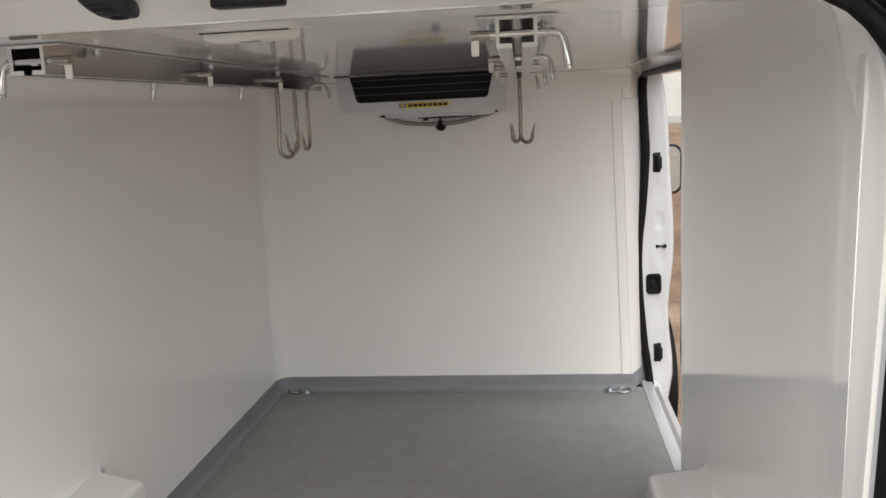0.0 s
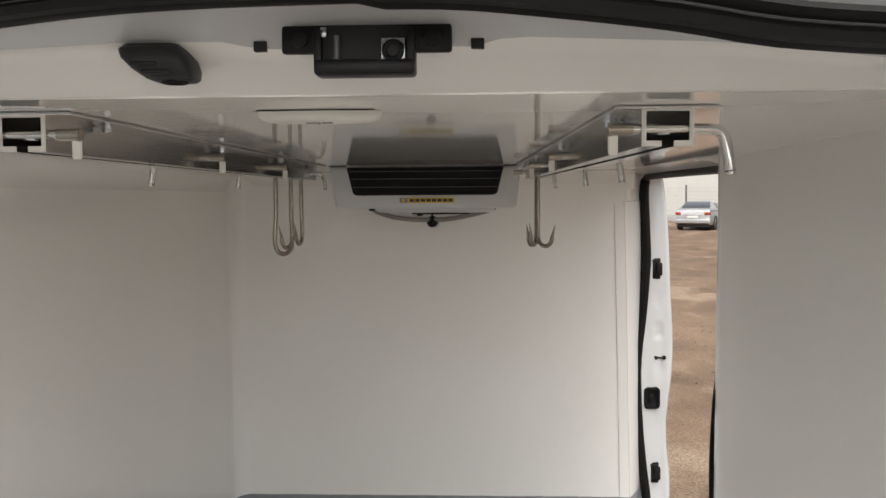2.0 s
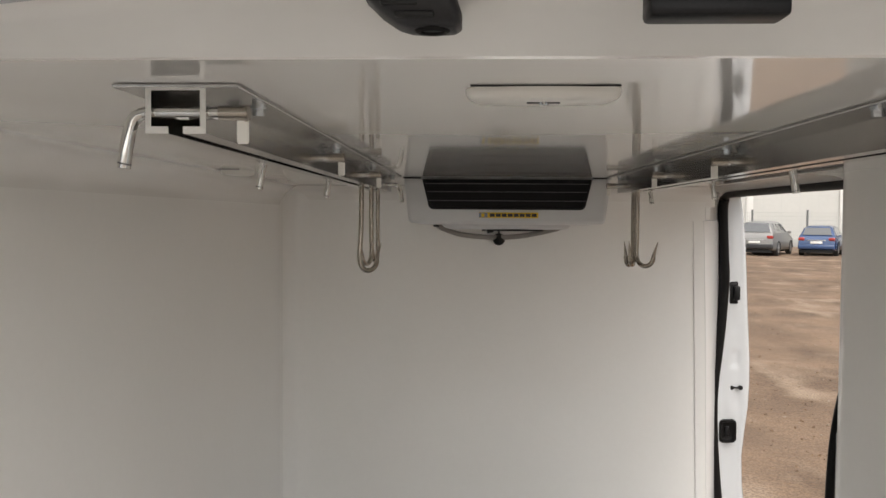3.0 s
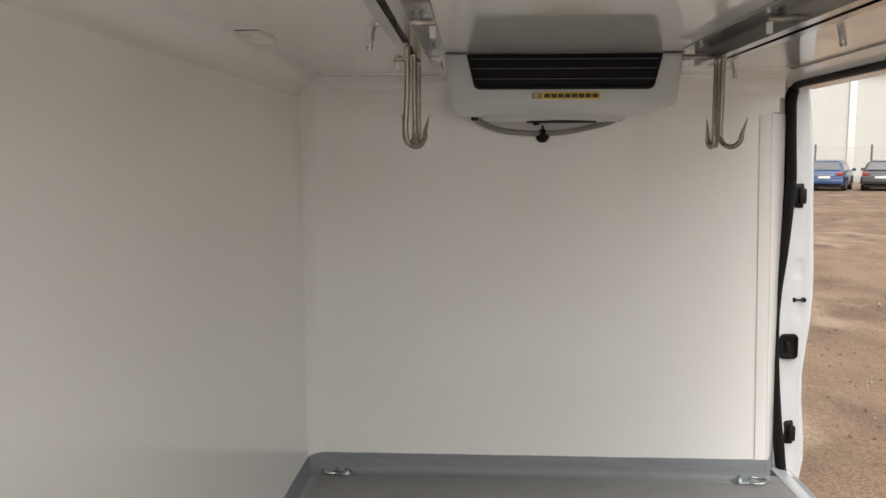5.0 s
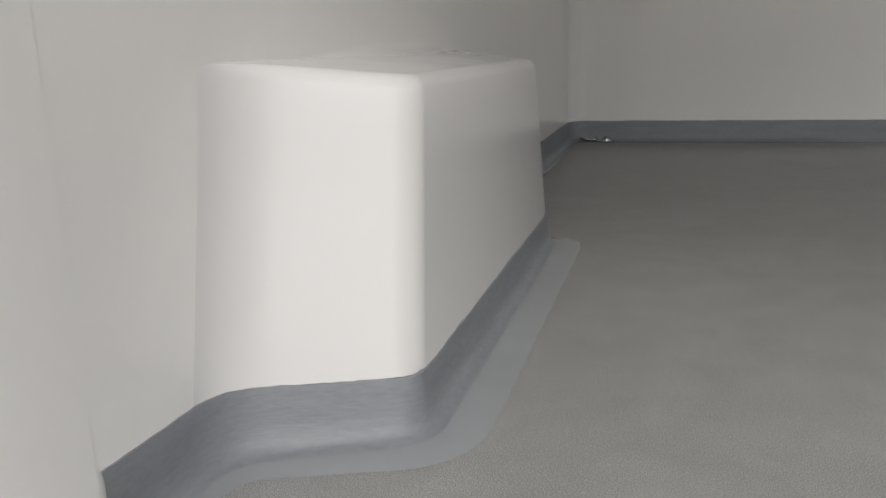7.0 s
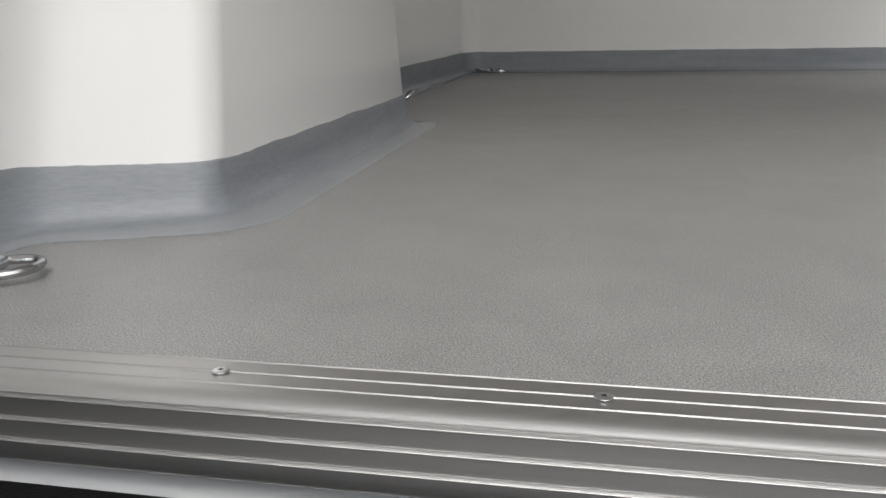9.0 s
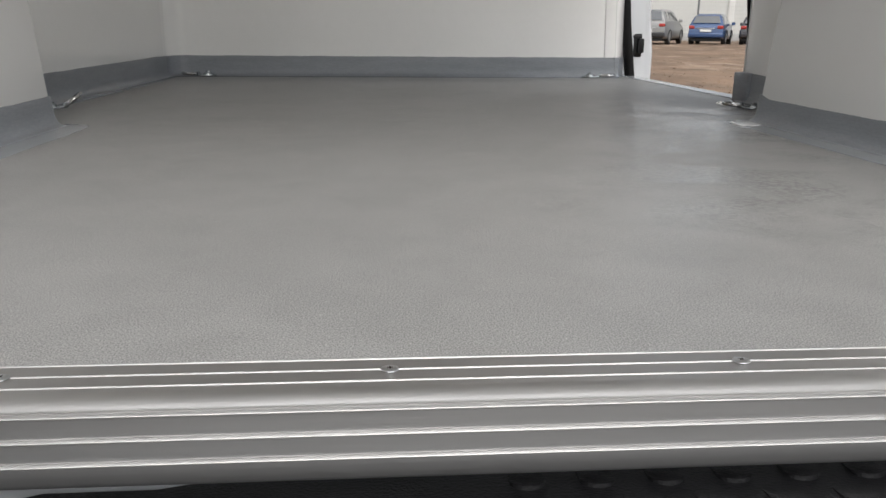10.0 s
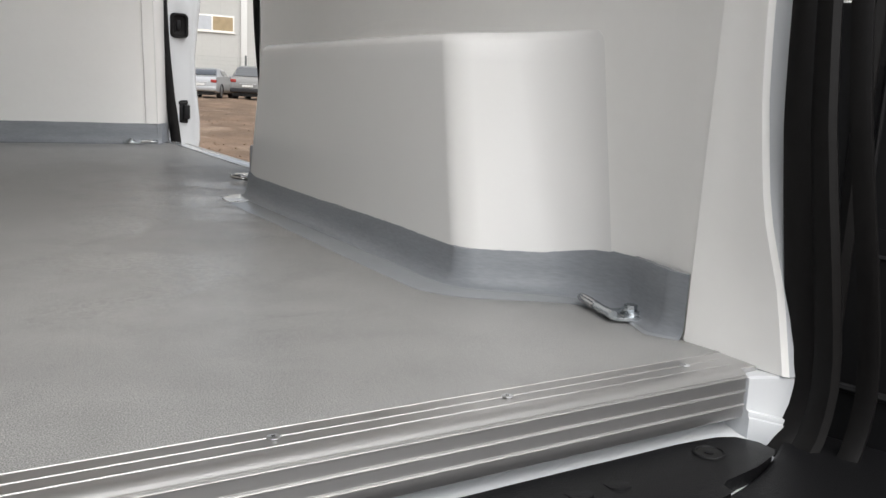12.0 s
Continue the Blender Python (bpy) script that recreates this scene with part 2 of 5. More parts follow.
structure("floor", box((X_LEFT - 0.05, 0.0495, -0.030), (0.83, Y_BACK + 0.03, 0.0)), FLOOR, "grey sanded anti-slip van floor with faint scuffs", False)
structure("underbody", box((-0.85, 0.06, -0.20), (0.80, 2.60, -0.032)), CONCEAL, "dark van underbody below the load floor", False)
structure("wall_left", box((-0.86, 0.131, -0.03), (X_LEFT, Y_BACK + 0.06, 1.40)), GEL, "glossy off-white moulded side wall of the load space")
structure("wall_bulkhead", box((X_LEFT - 0.002, Y_BACK, -0.03), (0.699, Y_BACK + 0.06, 1.40)), GEL, "glossy off-white bulkhead wall of the load space")
structure("ceiling", box((-0.86, 0.182, Z_TOP), (0.90, Y_BACK + 0.06, 1.41)), CEIL, "polished white van ceiling that mirrors the rails")

# right wall behind the sliding door's opening
ys = [0.086, 0.13, 0.180, 0.26, 0.4, 0.6, 0.8, 1.0, 1.2, 1.4, 1.50]
inner = [(x_right(y), y) for y in ys] + [(0.7655, 1.53), (0.772, 1.545), (0.79, 1.55)]
bm = prism(inner + [(0.90, 1.55), (0.90, 0.086)], 2, -0.03, 1.40)
for v in bm.verts:
    if v.co.x < 0.72 and v.co.y < 0.17:
        v.co.x += 0.016 * max(0, v.co.z) * (0.18 - v.co.y) / 0.094
structure("wall_right", bm, GEL, "glossy off-white side wall beside the sliding door")

# header over the sliding door's opening, and its sill
structure("door_header", prism([(0.70, Z_TOP - 0.001), (0.752, 1.256), (0.785, 1.246), (0.80, 1.238), (0.90, 1.238), (0.90, 1.40), (0.70, 1.40)], 1, 1.551, 2.66), GEL,
          "white lintel over the open sliding door")
structure("door_sill", prism([(0.771, -0.20), (0.771, 0.003), (0.812, 0.003), (0.822, -0.012), (0.862, -0.03), (0.882, -0.20)], 1, 1.551, 2.62, 0.002), PAINT,
          "white painted sill of the sliding door")


# soft coves where walls and ceiling meet
def cove(name, axis_path, a, b, r, mat, label):
    """A concave fillet: a and b are unit directions along the two faces, away from the corner line."""
    bm = bmesh.new()
    rings = []
    for p in axis_path:
        p = Vector(p)
        c = p + (Vector(a) + Vector(b)) * r
        ring = [c - Vector(a) * (r + 0.0012) + Vector(b) * 0.035]
        for k in range(17):
            t = math.pi / 2 * k / 16
            ring.append(c - Vector(a) * (r * math.cos(t)) - Vector(b) * (r * math.sin(t)))
        rings.append(ring + [c - Vector(b) * (r + 0.0012) + Vector(a) * 0.035])
    loft(bm, rings, False)
    return structure(name, bm, mat, label)


e = 0.0003
cove("cove_left_ceiling", [(X_LEFT + e, 0.19, Z_TOP - e), (X_LEFT + e, Y_BACK, Z_TOP - e)], (1, 0, 0), (0, 0, -1), 0.060, CEIL, "moulded cove between left wall and ceiling")
cove("cove_back_ceiling", [(X_LEFT, Y_BACK - 2 * e, Z_TOP - 2 * e), (0.73, Y_BACK - 2 * e, Z_TOP - 2 * e)], (0, -1, 0), (0, 0, -1), 0.032, CEIL, "moulded cove between bulkhead and ceiling")
cove("cove_left_back", [(X_LEFT + 3 * e, Y_BACK - 3 * e, 0.05), (X_LEFT + 3 * e, Y_BACK - 3 * e, Z_TOP)], (1, 0, 0), (0, -1, 0), 0.055, GEL, "moulded cove between left wall and bulkhead")


# wheel boxes, moulded on to the walls
def wheel_box(name, xin, xwall, xfront, y0, y0w, y1, y1w, ztop, rise_to_wall, label):
    """xin: inner face; y0/y1: rear and front faces at the inner face, y0w/y1w the same at the wall."""
    s = 1 if xin > 0 else -1
    bm = bmesh.new()

    def outline(inset, z):
        dr = 0.075 * z / 0.29
        df = 0.034 * z / 0.29
        xi = abs(xin) + inset + 0.014 * z / 0.29
        xw = abs(xfront) + 0.03
        a, b = y0 + dr + inset, y1 - df - inset
        aw, bw = y0w + dr + inset, y1w - df - inset
        r = 0.020
        slope = (a - aw) / (xi - abs(xwall))
        xq = abs(xwall)
        pts = [(xw, aw - 0.045 - 0.012 * z / 0.29)]
        f = 0.035 + 0.012 * z / 0.29
        p0, p1, p2 = Vector((xq + 0.0005, aw - 0.010 - f)), Vector((xq, aw)), Vector((xq - f, aw + slope * -f))
        for k in range(9):
            t = k / 8
            q = p0 * (1 - t) ** 2 + p1 * (2 * t * (1 - t)) + p2 * t * t
            pts.append((q.x, q.y))
        pts += [(xi + r - r * math.sin(t), a + r - r * math.cos(t) + slope * (r - r * math.sin(t))) for t in [math.pi / 2 * k / 7 for k in range(8)]]
        pts += [(xi + 0.5 * (r - r * math.cos(t)), b - 0.5 * (r - r * math.sin(t))) for t in [math.pi / 2 * k / 7 for k in range(8)]]
        xq = abs(xfront)
        p0, p1, p2 = Vector((xq - 0.035, bw - 0.003)), Vector((xq, bw)), Vector((xq + 0.0005, bw + 0.04))
        for k in range(7):
            t = k / 6
            q = p0 * (1 - t) ** 2 + p1 * (2 * t * (1 - t)) + p2 * t * t
            pts.append((q.x, q.y))
        pts.append((xw, bw + 0.04))
        return pts

    rings = []
    for z in (0.0, 0.05, 0.12, 0.19, 0.25):
        rings.append([(s * x, y, z) for x, y in outline(0, z)])
    r = 0.014
    for k in range(1, 8):
        t = math.pi / 2 * k / 7
        z = ztop - r + r * math.sin(t)
        ring = []
        for x, y in outline(r * (1 - math.cos(t)), z):
            rise = rise_to_wall * (abs(x) - abs(xin)) / (abs(xwall) - abs(xin))
            ring.append((s * x, y, z + max(0, rise)))
        rings.append(ring)
    loft(bm, rings, False)
    top = [v for v in bm.verts[-len(rings[-1]):]]
    bm.verts.ensure_lookup_table()
    bm.faces.new([bm.verts[i] for i in range(len(bm.verts) - len(rings[-1]), len(bm.verts))])
    return structure(name, bm, GEL_DIM, label)


wheel_box("wheel_box_left", -0.587, X_LEFT, X_LEFT, 0.338, 0.268, 1.040, 1.056, 0.287, 0.018, "glossy white moulded wheel housing with rounded edges")
wheel_box("wheel_box_right", 0.601, 0.716, 0.751, 0.338, 0.250, 1.105, 1.125, 0.280, 0.006, "glossy white moulded wheel housing with rounded edges")


# soft fillets where the housings' tops run into the walls
def housing_fillet(name, x, s, y0, y1, z, slope, r):
    """A concave strip; slope: fall of the housing's top away from the wall."""
    bm = bmesh.new()
    rings = []
    for k in range(61):
        t = k / 60
        u = min(1, 1.8 * t, 3 * (1 - t))
        q = r * max(0.02, u * u * (3 - 2 * u))
        y = y0 + (y1 - y0) * t
        ring = [(x(y) + s * 0.0012, y, z + q + 0.03)]
        for j in range(11):
            a = math.pi / 2 * j / 10
            away = q * (1 - math.cos(a))
            ring.append((x(y) - s * away, y, z - slope * away - 0.0016 + q * (1 - math.sin(a))))
        rings.append(ring)
    loft(bm, rings, False)
    structure(name, bm, GEL, "soft moulded fillet between wheel housing and wall")


housing_fillet("fillet_left", lambda y: X_LEFT + 0.0004, -1, 0.39, 1.045, 0.3050, 0.124, 0.022)
housing_fillet("fillet_right", lambda y: x_right(y) - 0.0004, 1, 0.42, 1.08, 0.2868, 0.052, 0.028)


# grey sealing paint along the foot of the walls
def skirting(name, path, label):
    """path: plan point, width of the floor strip, height on the wall, lean of the face; the load space lies on the right-hand side."""
    P = [Vector(p[:2]) for p in path]
    N = []
    for i in range(len(P)):
        a = (P[i] - P[i - 1]).normalized() if i else (P[1] - P[0]).normalized()
        b = (P[i + 1] - P[i]).normalized() if i < len(P) - 1 else a
        na, nb = Vector((a.y, -a.x)), Vector((b.y, -b.x))
        m = (na + nb).normalized()
        N.append(m / max(0.45, m.dot(na)))
    wall, strip = bmesh.new(), bmesh.new()
    rw, rs = [], []
    for i in range(len(P) - 1):
        k = max(1, int((P[i + 1] - P[i]).length / 0.007))
        for j in range(k + (i == len(P) - 2)):
            t = j / k
            p, n = P[i].lerp(P[i + 1], t), N[i].lerp(N[i + 1], t)
            w, h = [path[i][c] + (path[i + 1][c] - path[i][c]) * t for c in (2, 3)]
            lean = Vector(path[i][4]).lerp(Vector(path[i + 1][4]), t)
            wob = noise.noise((p.x * 14, p.y * 14, 0)) * 0.0016 + noise.noise((p.x * 110, p.y * 110, 4)) * 0.0009
            top = h + wob
            taper = min(1.0, w / 0.020)
            ring = []
            for off, z in ((-0.002, top), (0.0012, top - 0.0006), (0.0022, top - 0.006), (0.0026, 0.028), (0.0040, 0.015), (0.0075, 0.0075), (0.0125, 0.0038), (0.0185, 0.0025)):
                q = p + n * (off * taper) + lean * z
                ring.append((q.x, q.y, z))
            rw.append(ring)
            w2 = w + 0.0014 * noise.noise((p.x * 6, p.y * 6, 8))
            ring = []
            for off, z in ((0.0178 * taper, 0.0026), (max(0.0200 * taper, w2 - 0.008), 0.0014), (max(0.0215 * taper, w2), 0.0002)):
                q = p + n * off
                ring.append((q.x, q.y, z))
            rs.append(ring)
    loft(wall, rw, False)
    loft(strip, rs, False)
    tagged(part(name, wall, BAND, None, label), kind="structure")
    tagged(part(name + "_floor_strip", strip, TAPE, None, "smooth grey sealing strip painted along the floor's edge"), kind="structure")


def box_foot(xin, xwall, xfront, y0, y0w, y1, y1w, front_to_rear):
    """Plan of a wheel box's foot, from the rear wall corner to the front one."""
    s = 1 if xin > 0 else -1
    r = 0.020
    lr, li, lf = (0, 0.26), (s * 0.048, 0), (0, -0.155)
    slope = (y0 - y0w) / (abs(xin) - abs(xwall))
    xq = abs(xwall)
    low = 0.0 if s < 0 else 0.008
    pts = [(s * xq, y0w - 0.060, 0.032 if s < 0 else 0.022, 0.058, (0, 0))]
    p0, p1, p2 = Vector((xq, y0w - 0.045)), Vector((xq, y0w)), Vector((xq - 0.035, y0w + slope * -0.035))
    for k in range(7):
        t = k / 6
        q = p0 * (1 - t) ** 2 + p1 * (2 * t * (1 - t)) + p2 * t * t
        pts.append((s * q.x, q.y, 0.034 + 0.006 * t, 0.057 - (0.004 + low) * t, lr))
    for k in range(8):
        t = math.pi / 2 * k / 7
        x, y = abs(xin) + r - r * math.sin(t), y0 + r - r * math.cos(t) + slope * (r - r * math.sin(t))
        f = k / 7
        pts.append((s * x, y, 0.050 + 0.005 * f, 0.051 - low, (li[0] * f, lr[1] * (1 - f))))
    pts += [(xin, y0 + 0.06, 0.055, 0.049 if s < 0 else 0.044, li), (xin, y1 - 0.04, 0.055, 0.049 if s < 0 else 0.044, li)]
    for k in range(1, 8):
        t = math.pi / 2 * k / 7
        f = k / 7
        pts.append((s * (abs(xin) + 0.5 * (r - r * math.cos(t))), y1 - 0.5 * (r - r * math.sin(t)), 0.055 - 0.02 * f, 0.050, (li[0] * (1 - f), lf[1] * f)))
    xq = abs(xfront)
    p0, p1, p2 = Vector((xq - 0.035, y1w - 0.003)), Vector((xq, y1w)), Vector((xq, y1w + 0.04))
    for k in range(7):
        t = k / 6
        q = p0 * (1 - t) ** 2 + p1 * (2 * t * (1 - t)) + p2 * t * t
        pts.append((s * q.x, q.y, 0.032, 0.054 + 0.006 * t, (0, lf[1] * (1 - t))))
    return pts[::-1] if front_to_rear else pts


left_path = [(X_LEFT, 0.138, 0.028, 0.060, (0, 0))] + box_foot(-0.587, X_LEFT, X_LEFT, 0.338, 0.268, 1.040, 1.056, False)
left_path += [(X_LEFT, 1.2, 0.032, 0.064, (0, 0)), (X_LEFT, Y_BACK - 0.055, 0.032, 0.066, (0, 0)), (X_LEFT + 0.0042, Y_BACK - 0.034, 0.032, 0.066, (0, 0)), (X_LEFT + 0.0161, Y_BACK - 0.0161, 0.032, 0.066, (0, 0)), (X_LEFT + 0.034, Y_BACK - 0.0042, 0.032, 0.066, (0, 0)), (X_LEFT + 0.055, Y_BACK, 0.032, 0.066, (0, 0)), (0.735, Y_BACK, 0.032, 0.066, (0, 0))]
skirting("baseboard_left", left_path, "grey sealing paint band along the foot of the walls")
right_path = [(x_right(1.50), 1.535, 0.03, 0.066, (0, 0)), (x_right(1.25), 1.25, 0.03, 0.060, (0, 0))] + box_foot(0.601, 0.716, 0.752, 0.338, 0.250, 1.105, 1.125, True) + [(0.687, 0.112, 0.020, 0.062, (0, 0)), (0.687, 0.0885, 0.005, 0.062, (0, 0))]
skirting("baseboard_right", right_path, "grey sealing paint band along the foot of the walls")
structure("skirting_end_patch", box((0.7495, 1.480, 0.0), (0.793, 1.5535, 0.066), 0.004), BAND, "grey painted foot of the wall's end")

# pale patches that paint reflected sky on the strip's end and under the lashing eye
SHEEN_PALE = material("pale_painted_sheen", (0.80, 0.81, 0.815), 0.10, stain=0.06, stain_scale=40, bump=0.3, bump_scale=60)


def sheen_patch(x, y, rx, ry, lean):
    bm = bmesh.new()
    rings = []
    for k, z in ((1.0, 0.0004), (0.94, 0.0030), (0.6, 0.0038)):
        ring = []
        for j in range(32):
            a = 2 * math.pi * j / 32
            q = k * (1 + 0.10 * math.sin(3 * a + x * 40) + 0.06 * math.sin(7 * a))
            ring.append((x + q * (rx * math.cos(a) + lean * ry * math.sin(a)), y + q * ry * math.sin(a), z))
        rings.append(ring)
    loft(bm, rings, True, True)
    structure("sheen_patch", bm, SHEEN_PALE, "pale glossy patch on the floor, a painted reflection of the sky")


sheen_patch(0.572, 1.075, 0.024, 0.050, 0.22)
sheen_patch(0.704, 1.455, 0.030, 0.050, 0.2)

# ---- rear opening: lining, painted flange, rubber seal, body ----
SEAL = [(-0.60, -0.115), (-0.73, -0.11), (-0.772, -0.08), (-0.790, -0.03), (-0.790, 0.03), (-0.778, 0.10), (-0.752, 0.18), (-0.742, 0.26), (-0.750, 0.6), (-0.760, 1.0), (-0.761, 1.13),
        (-0.748, 1.19), (-0.70, 1.236), (-0.64, 1.250), (-0.55, 1.259), (-0.42, 1.266), (-0.28, 1.276), (-0.18, 1.290), (-0.08, 1.300), (0.04, 1.304), (0.14, 1.304), (0.21, 1.298),
        (0.30, 1.287), (0.37, 1.277), (0.47, 1.269), (0.565, 1.262), (0.620, 1.250), (0.668, 1.228), (0.702, 1.19), (0.722, 1.14), (0.724, 1.0), (0.708, 0.6), (0.694, 0.26),
        (0.697, 0.17), (0.706, 0.094), (0.718, 0.02), (0.716, -0.03), (0.697, -0.068), (0.645, -0.100), (0.56, -0.116)]
seal_line = smooth_path([(x, 0.0, z + (0.007 if z > 1.28 else 0.005 if z > 1.255 else 0)) for x, z in SEAL], 0.02)


def opening_line(i):
    """The seal's place, the direction into the opening and how far this point belongs to the top (0 to 1)."""
    p = seal_line[i]
    d = (seal_line[min(i + 1, len(seal_line) - 1)] - seal_line[max(i - 1, 0)]).normalized()
    n = Vector((d.z, 0, -d.x))
    w = min(1, max(0, (p.z - 1.08) / 0.16))
    return p, n, w * w * (3 - 2 * w)


def low_shift(p):
    """How far the seal stands out to the rear near the right door post's foot."""
    if p.x < 0:
        return 0.0
    return lerp_at([(0.0, 0.034), (0.10, 0.030), (0.22, 0.020), (0.32, 0.011), (0.55, 0.0)], p.z)


# height of the pressed edge along the header, with a swell round the latch
CREASE = [(-0.72, 1.236), (-0.60, 1.252), (-0.42, 1.272), (-0.258, 1.2895), (-0.12, 1.2955), (-0.035, 1.2950), (-0.012, 1.2885), (0.168, 1.2885), (0.192, 1.2960), (0.36, 1.2895), (0.50, 1.274), (0.60, 1.258), (0.70, 1.236)]
lining, flange, body_out = [], [], []
for i in range(len(seal_line)):
    p, n, w = opening_line(i)
    side = min(1, max(0, (p.z + 0.01) / 0.1))
    xr, xl = 0.686 + 0.018 * p.z, X_LEFT + 0.002
    cx, cz, k = (xr - 0.10) if p.x > 0 else (xl + 0.10), Z_TOP - 0.10, 0.10
    dx, dz = (p.x - cx) * (1 if p.x > 0 else -1), p.z - cz
    if dz <= 0:
        A = Vector((xr if p.x > 0 else xl, 0, p.z))
    elif dx <= 0:
        A = Vector((p.x, 0, Z_TOP + 0.0005))
    else:
        a = math.atan2(dz, dx)
        rad = k / ((math.cos(a) ** 5 + math.sin(a) ** 5) ** 0.2)
        A = Vector((cx + rad * math.cos(a) * (1 if p.x > 0 else -1), 0, cz + rad * math.sin(a) + 0.0005))
    A.y = (0.087 if p.x > 0 else 0.132) + (0.098 if p.x > 0 else 0.053) * w
    A.z = max(A.z, -0.004)
    B = Vector((min(0.698 + 0.018 * p.z, max(-0.742 - 0.012 * p.z, p.x + n.x * 0.012)), 0.040 + 0.074 * w, min(p.z + n.z * (0.004 + 0.012 * w), 1.2845)))
    B.z += (lerp_at(CREASE, p.x) - B.z) * w
    if p.x > 0 and p.z < 0.35:
        B.x, B.y = max(B.x, 0.690), lerp_at([(-0.004, -0.010), (0.057, 0.004), (0.152, 0.026), (0.226, 0.037), (0.298, 0.041), (0.35, 0.040)], p.z)
    B.z = max(B.z, -0.004)
    mid = A.lerp(B, 0.5) + n * -0.0015
    if p.z > -0.02:
        if p.x < 0 and w < 0.5:
            A.x, A.y = X_LEFT + 0.0008, 0.134
            row = [A, Vector((X_LEFT + 0.0006, 0.110, A.z)), Vector((X_LEFT - 0.001, 0.085, A.z)), Vector((X_LEFT - 0.004, 0.060, A.z)), B]
        else:
            row = [A, A.lerp(B, 0.25), mid, A.lerp(B, 0.8), B]
        lining.append(row + [B - n * 0.004 + Vector((0, -0.004, 0))])
    C = Vector((p.x, 0.018 - low_shift(p), p.z)) - n * 0.004
    B2 = B - n * 0.004 + Vector((0, -0.003, 0))
    if p.z < -0.02:
        pass
    elif w > 0.5:
        up = max(0.014, C.z - B2.z + 0.011)
        k = min(1, max(0, abs(p.x - 0.08) / 0.03 - 3.2))
        f1 = B2 + Vector((0, -0.003 - 0.006 * k, (0.45 - 0.22 * k) * up))
        f2 = B2 + Vector((0, -0.010 - 0.014 * k, (0.95 - 0.30 * k) * up))
        f3 = B2.lerp(C, 0.5)
        f3.z = max(f3.z, C.z + 0.011)
        flange.append([B2, f1, f2, f3, C])
    else:
        flange.append([B2, B2.lerp(C, 0.35) - n * 0.004, B2.lerp(C, 0.55) - n * 0.0005, B2.lerp(C, 0.8) - n * 0.003, C])
    O1 = Vector((p.x, 0.004 - low_shift(p), p.z)) - n * 0.010
    O2 = Vector((p.x, -0.008, p.z)) - n * 0.022
    O3 = Vector((p.x, -0.010, p.z)) - n * 0.06
    O4 = Vector((p.x, -0.006 + 0.01 * w, p.z)) - n * 0.12
    O5 = Vector((p.x, 0.10, p.z)) - n * 0.16
    if p.z < 0.32:
        O2, O3, O4, O5 = (Vector((p.x, y, p.z)) - n * o for y, o in ((0.006, 0.014), (0.02, 0.018), (0.06, 0.04), (0.10, 0.10)))
    body_out.append([C, O1, O2, O3, O4, O5])
loft_l = bmesh.new()
loft(loft_l, lining, False)
structure("rear_lining", loft_l, GEL, "off-white moulded lining round the rear opening")
loft_f = bmesh.new()
loft(loft_f, flange, False)
structure("rear_flange", loft_f, PAINT, "white painted door flange round the rear opening")
loft_b = bmesh.new()
loft(loft_b, body_out, False)
structure("rear_body_panel", loft_b, PAINT, "white painted van body round the rear opening")

rear_seal = empty("rear_door_seal", (0.1, 0.018, 1.29), "black rubber seal round the rear opening", "door seal")
profile = [(-0.012, 0.000), (-0.010, 0.007), (-0.004, 0.010), (0.002, 0.0075), (0.003, 0.006), (0.006, 0.0085), (0.0115, 0.007), (0.013, 0.0), (0.011, -0.007), (0.004, -0.010), (-0.006, -0.010)]
rings = []
for i in range(len(seal_line)):
    p, n, w = opening_line(i)
    rings.append([Vector((p.x, 0.014 - low_shift(p) - a * (1.35 + 22 * low_shift(p)), p.z)) + n * (b * (0.95 - (0.15 * w if p.x < 0.1 else 0)) - (0.003 * w if p.x < 0.1 else 0)) - Vector((0.1, 0.018, 1.29)) for a, b in profile])
bm = bmesh.new()
loft(bm, rings, True, True)
part("bulb", bm, RUBBER, rear_seal)
rings = []
for i in range(len(seal_line)):
    p, n, w = opening_line(i)
    rings.append([Vector((p.x, y - low_shift(p) * 1.6, p.z)) - n * o - Vector((0.1, 0.018, 1.29)) for o, y in ((0.006, -0.003), (0.012, -0.010), (0.014, -0.017), (0.010, -0.018), (0.006, -0.012))])
bm = bmesh.new()
loft(bm, rings, True, True)
part("lip", bm, RUBBER, rear_seal)

# body above the opening: a buffer and the dark strip of the lamp
buffer = empty("door_buffer", (-0.036, -0.014, 1.335), "black ribbed rubber buffer on the white body", "buffer")
bm = bmesh.new()
for k in range(4):
    add_cyl(bm, (0, -0.004 * k, 0), (0, -0.004 * k - 0.0032, 0), 0.013 - 0.001 * k, 20)
part("rubber", bm, RUBBER, buffer)
bm = cyl((0, 0.006, 0), (0, -0.015, 0), 0.006, 14)
part("stem", bm, BLACK, buffer)
part("bracket", box((-0.022, 0.0, -0.020), (0.040, 0.008, 0.022), 0.003), PAINT, buffer)
strip = empty("brake_light_strip", (0.16, -0.016, 1.336), "dark narrow brake light strip above the doors", "light")
part("housing", box((-0.145, 0.0, -0.006), (0.145, 0.01, 0.006), 0.002), BLACK, strip)
part("lens", box((-0.140, -0.003, -0.004), (0.140, 0.001, 0.004), 0.0015), material("dark_red_lens", (0.03, 0.004, 0.004), 0.1), strip)

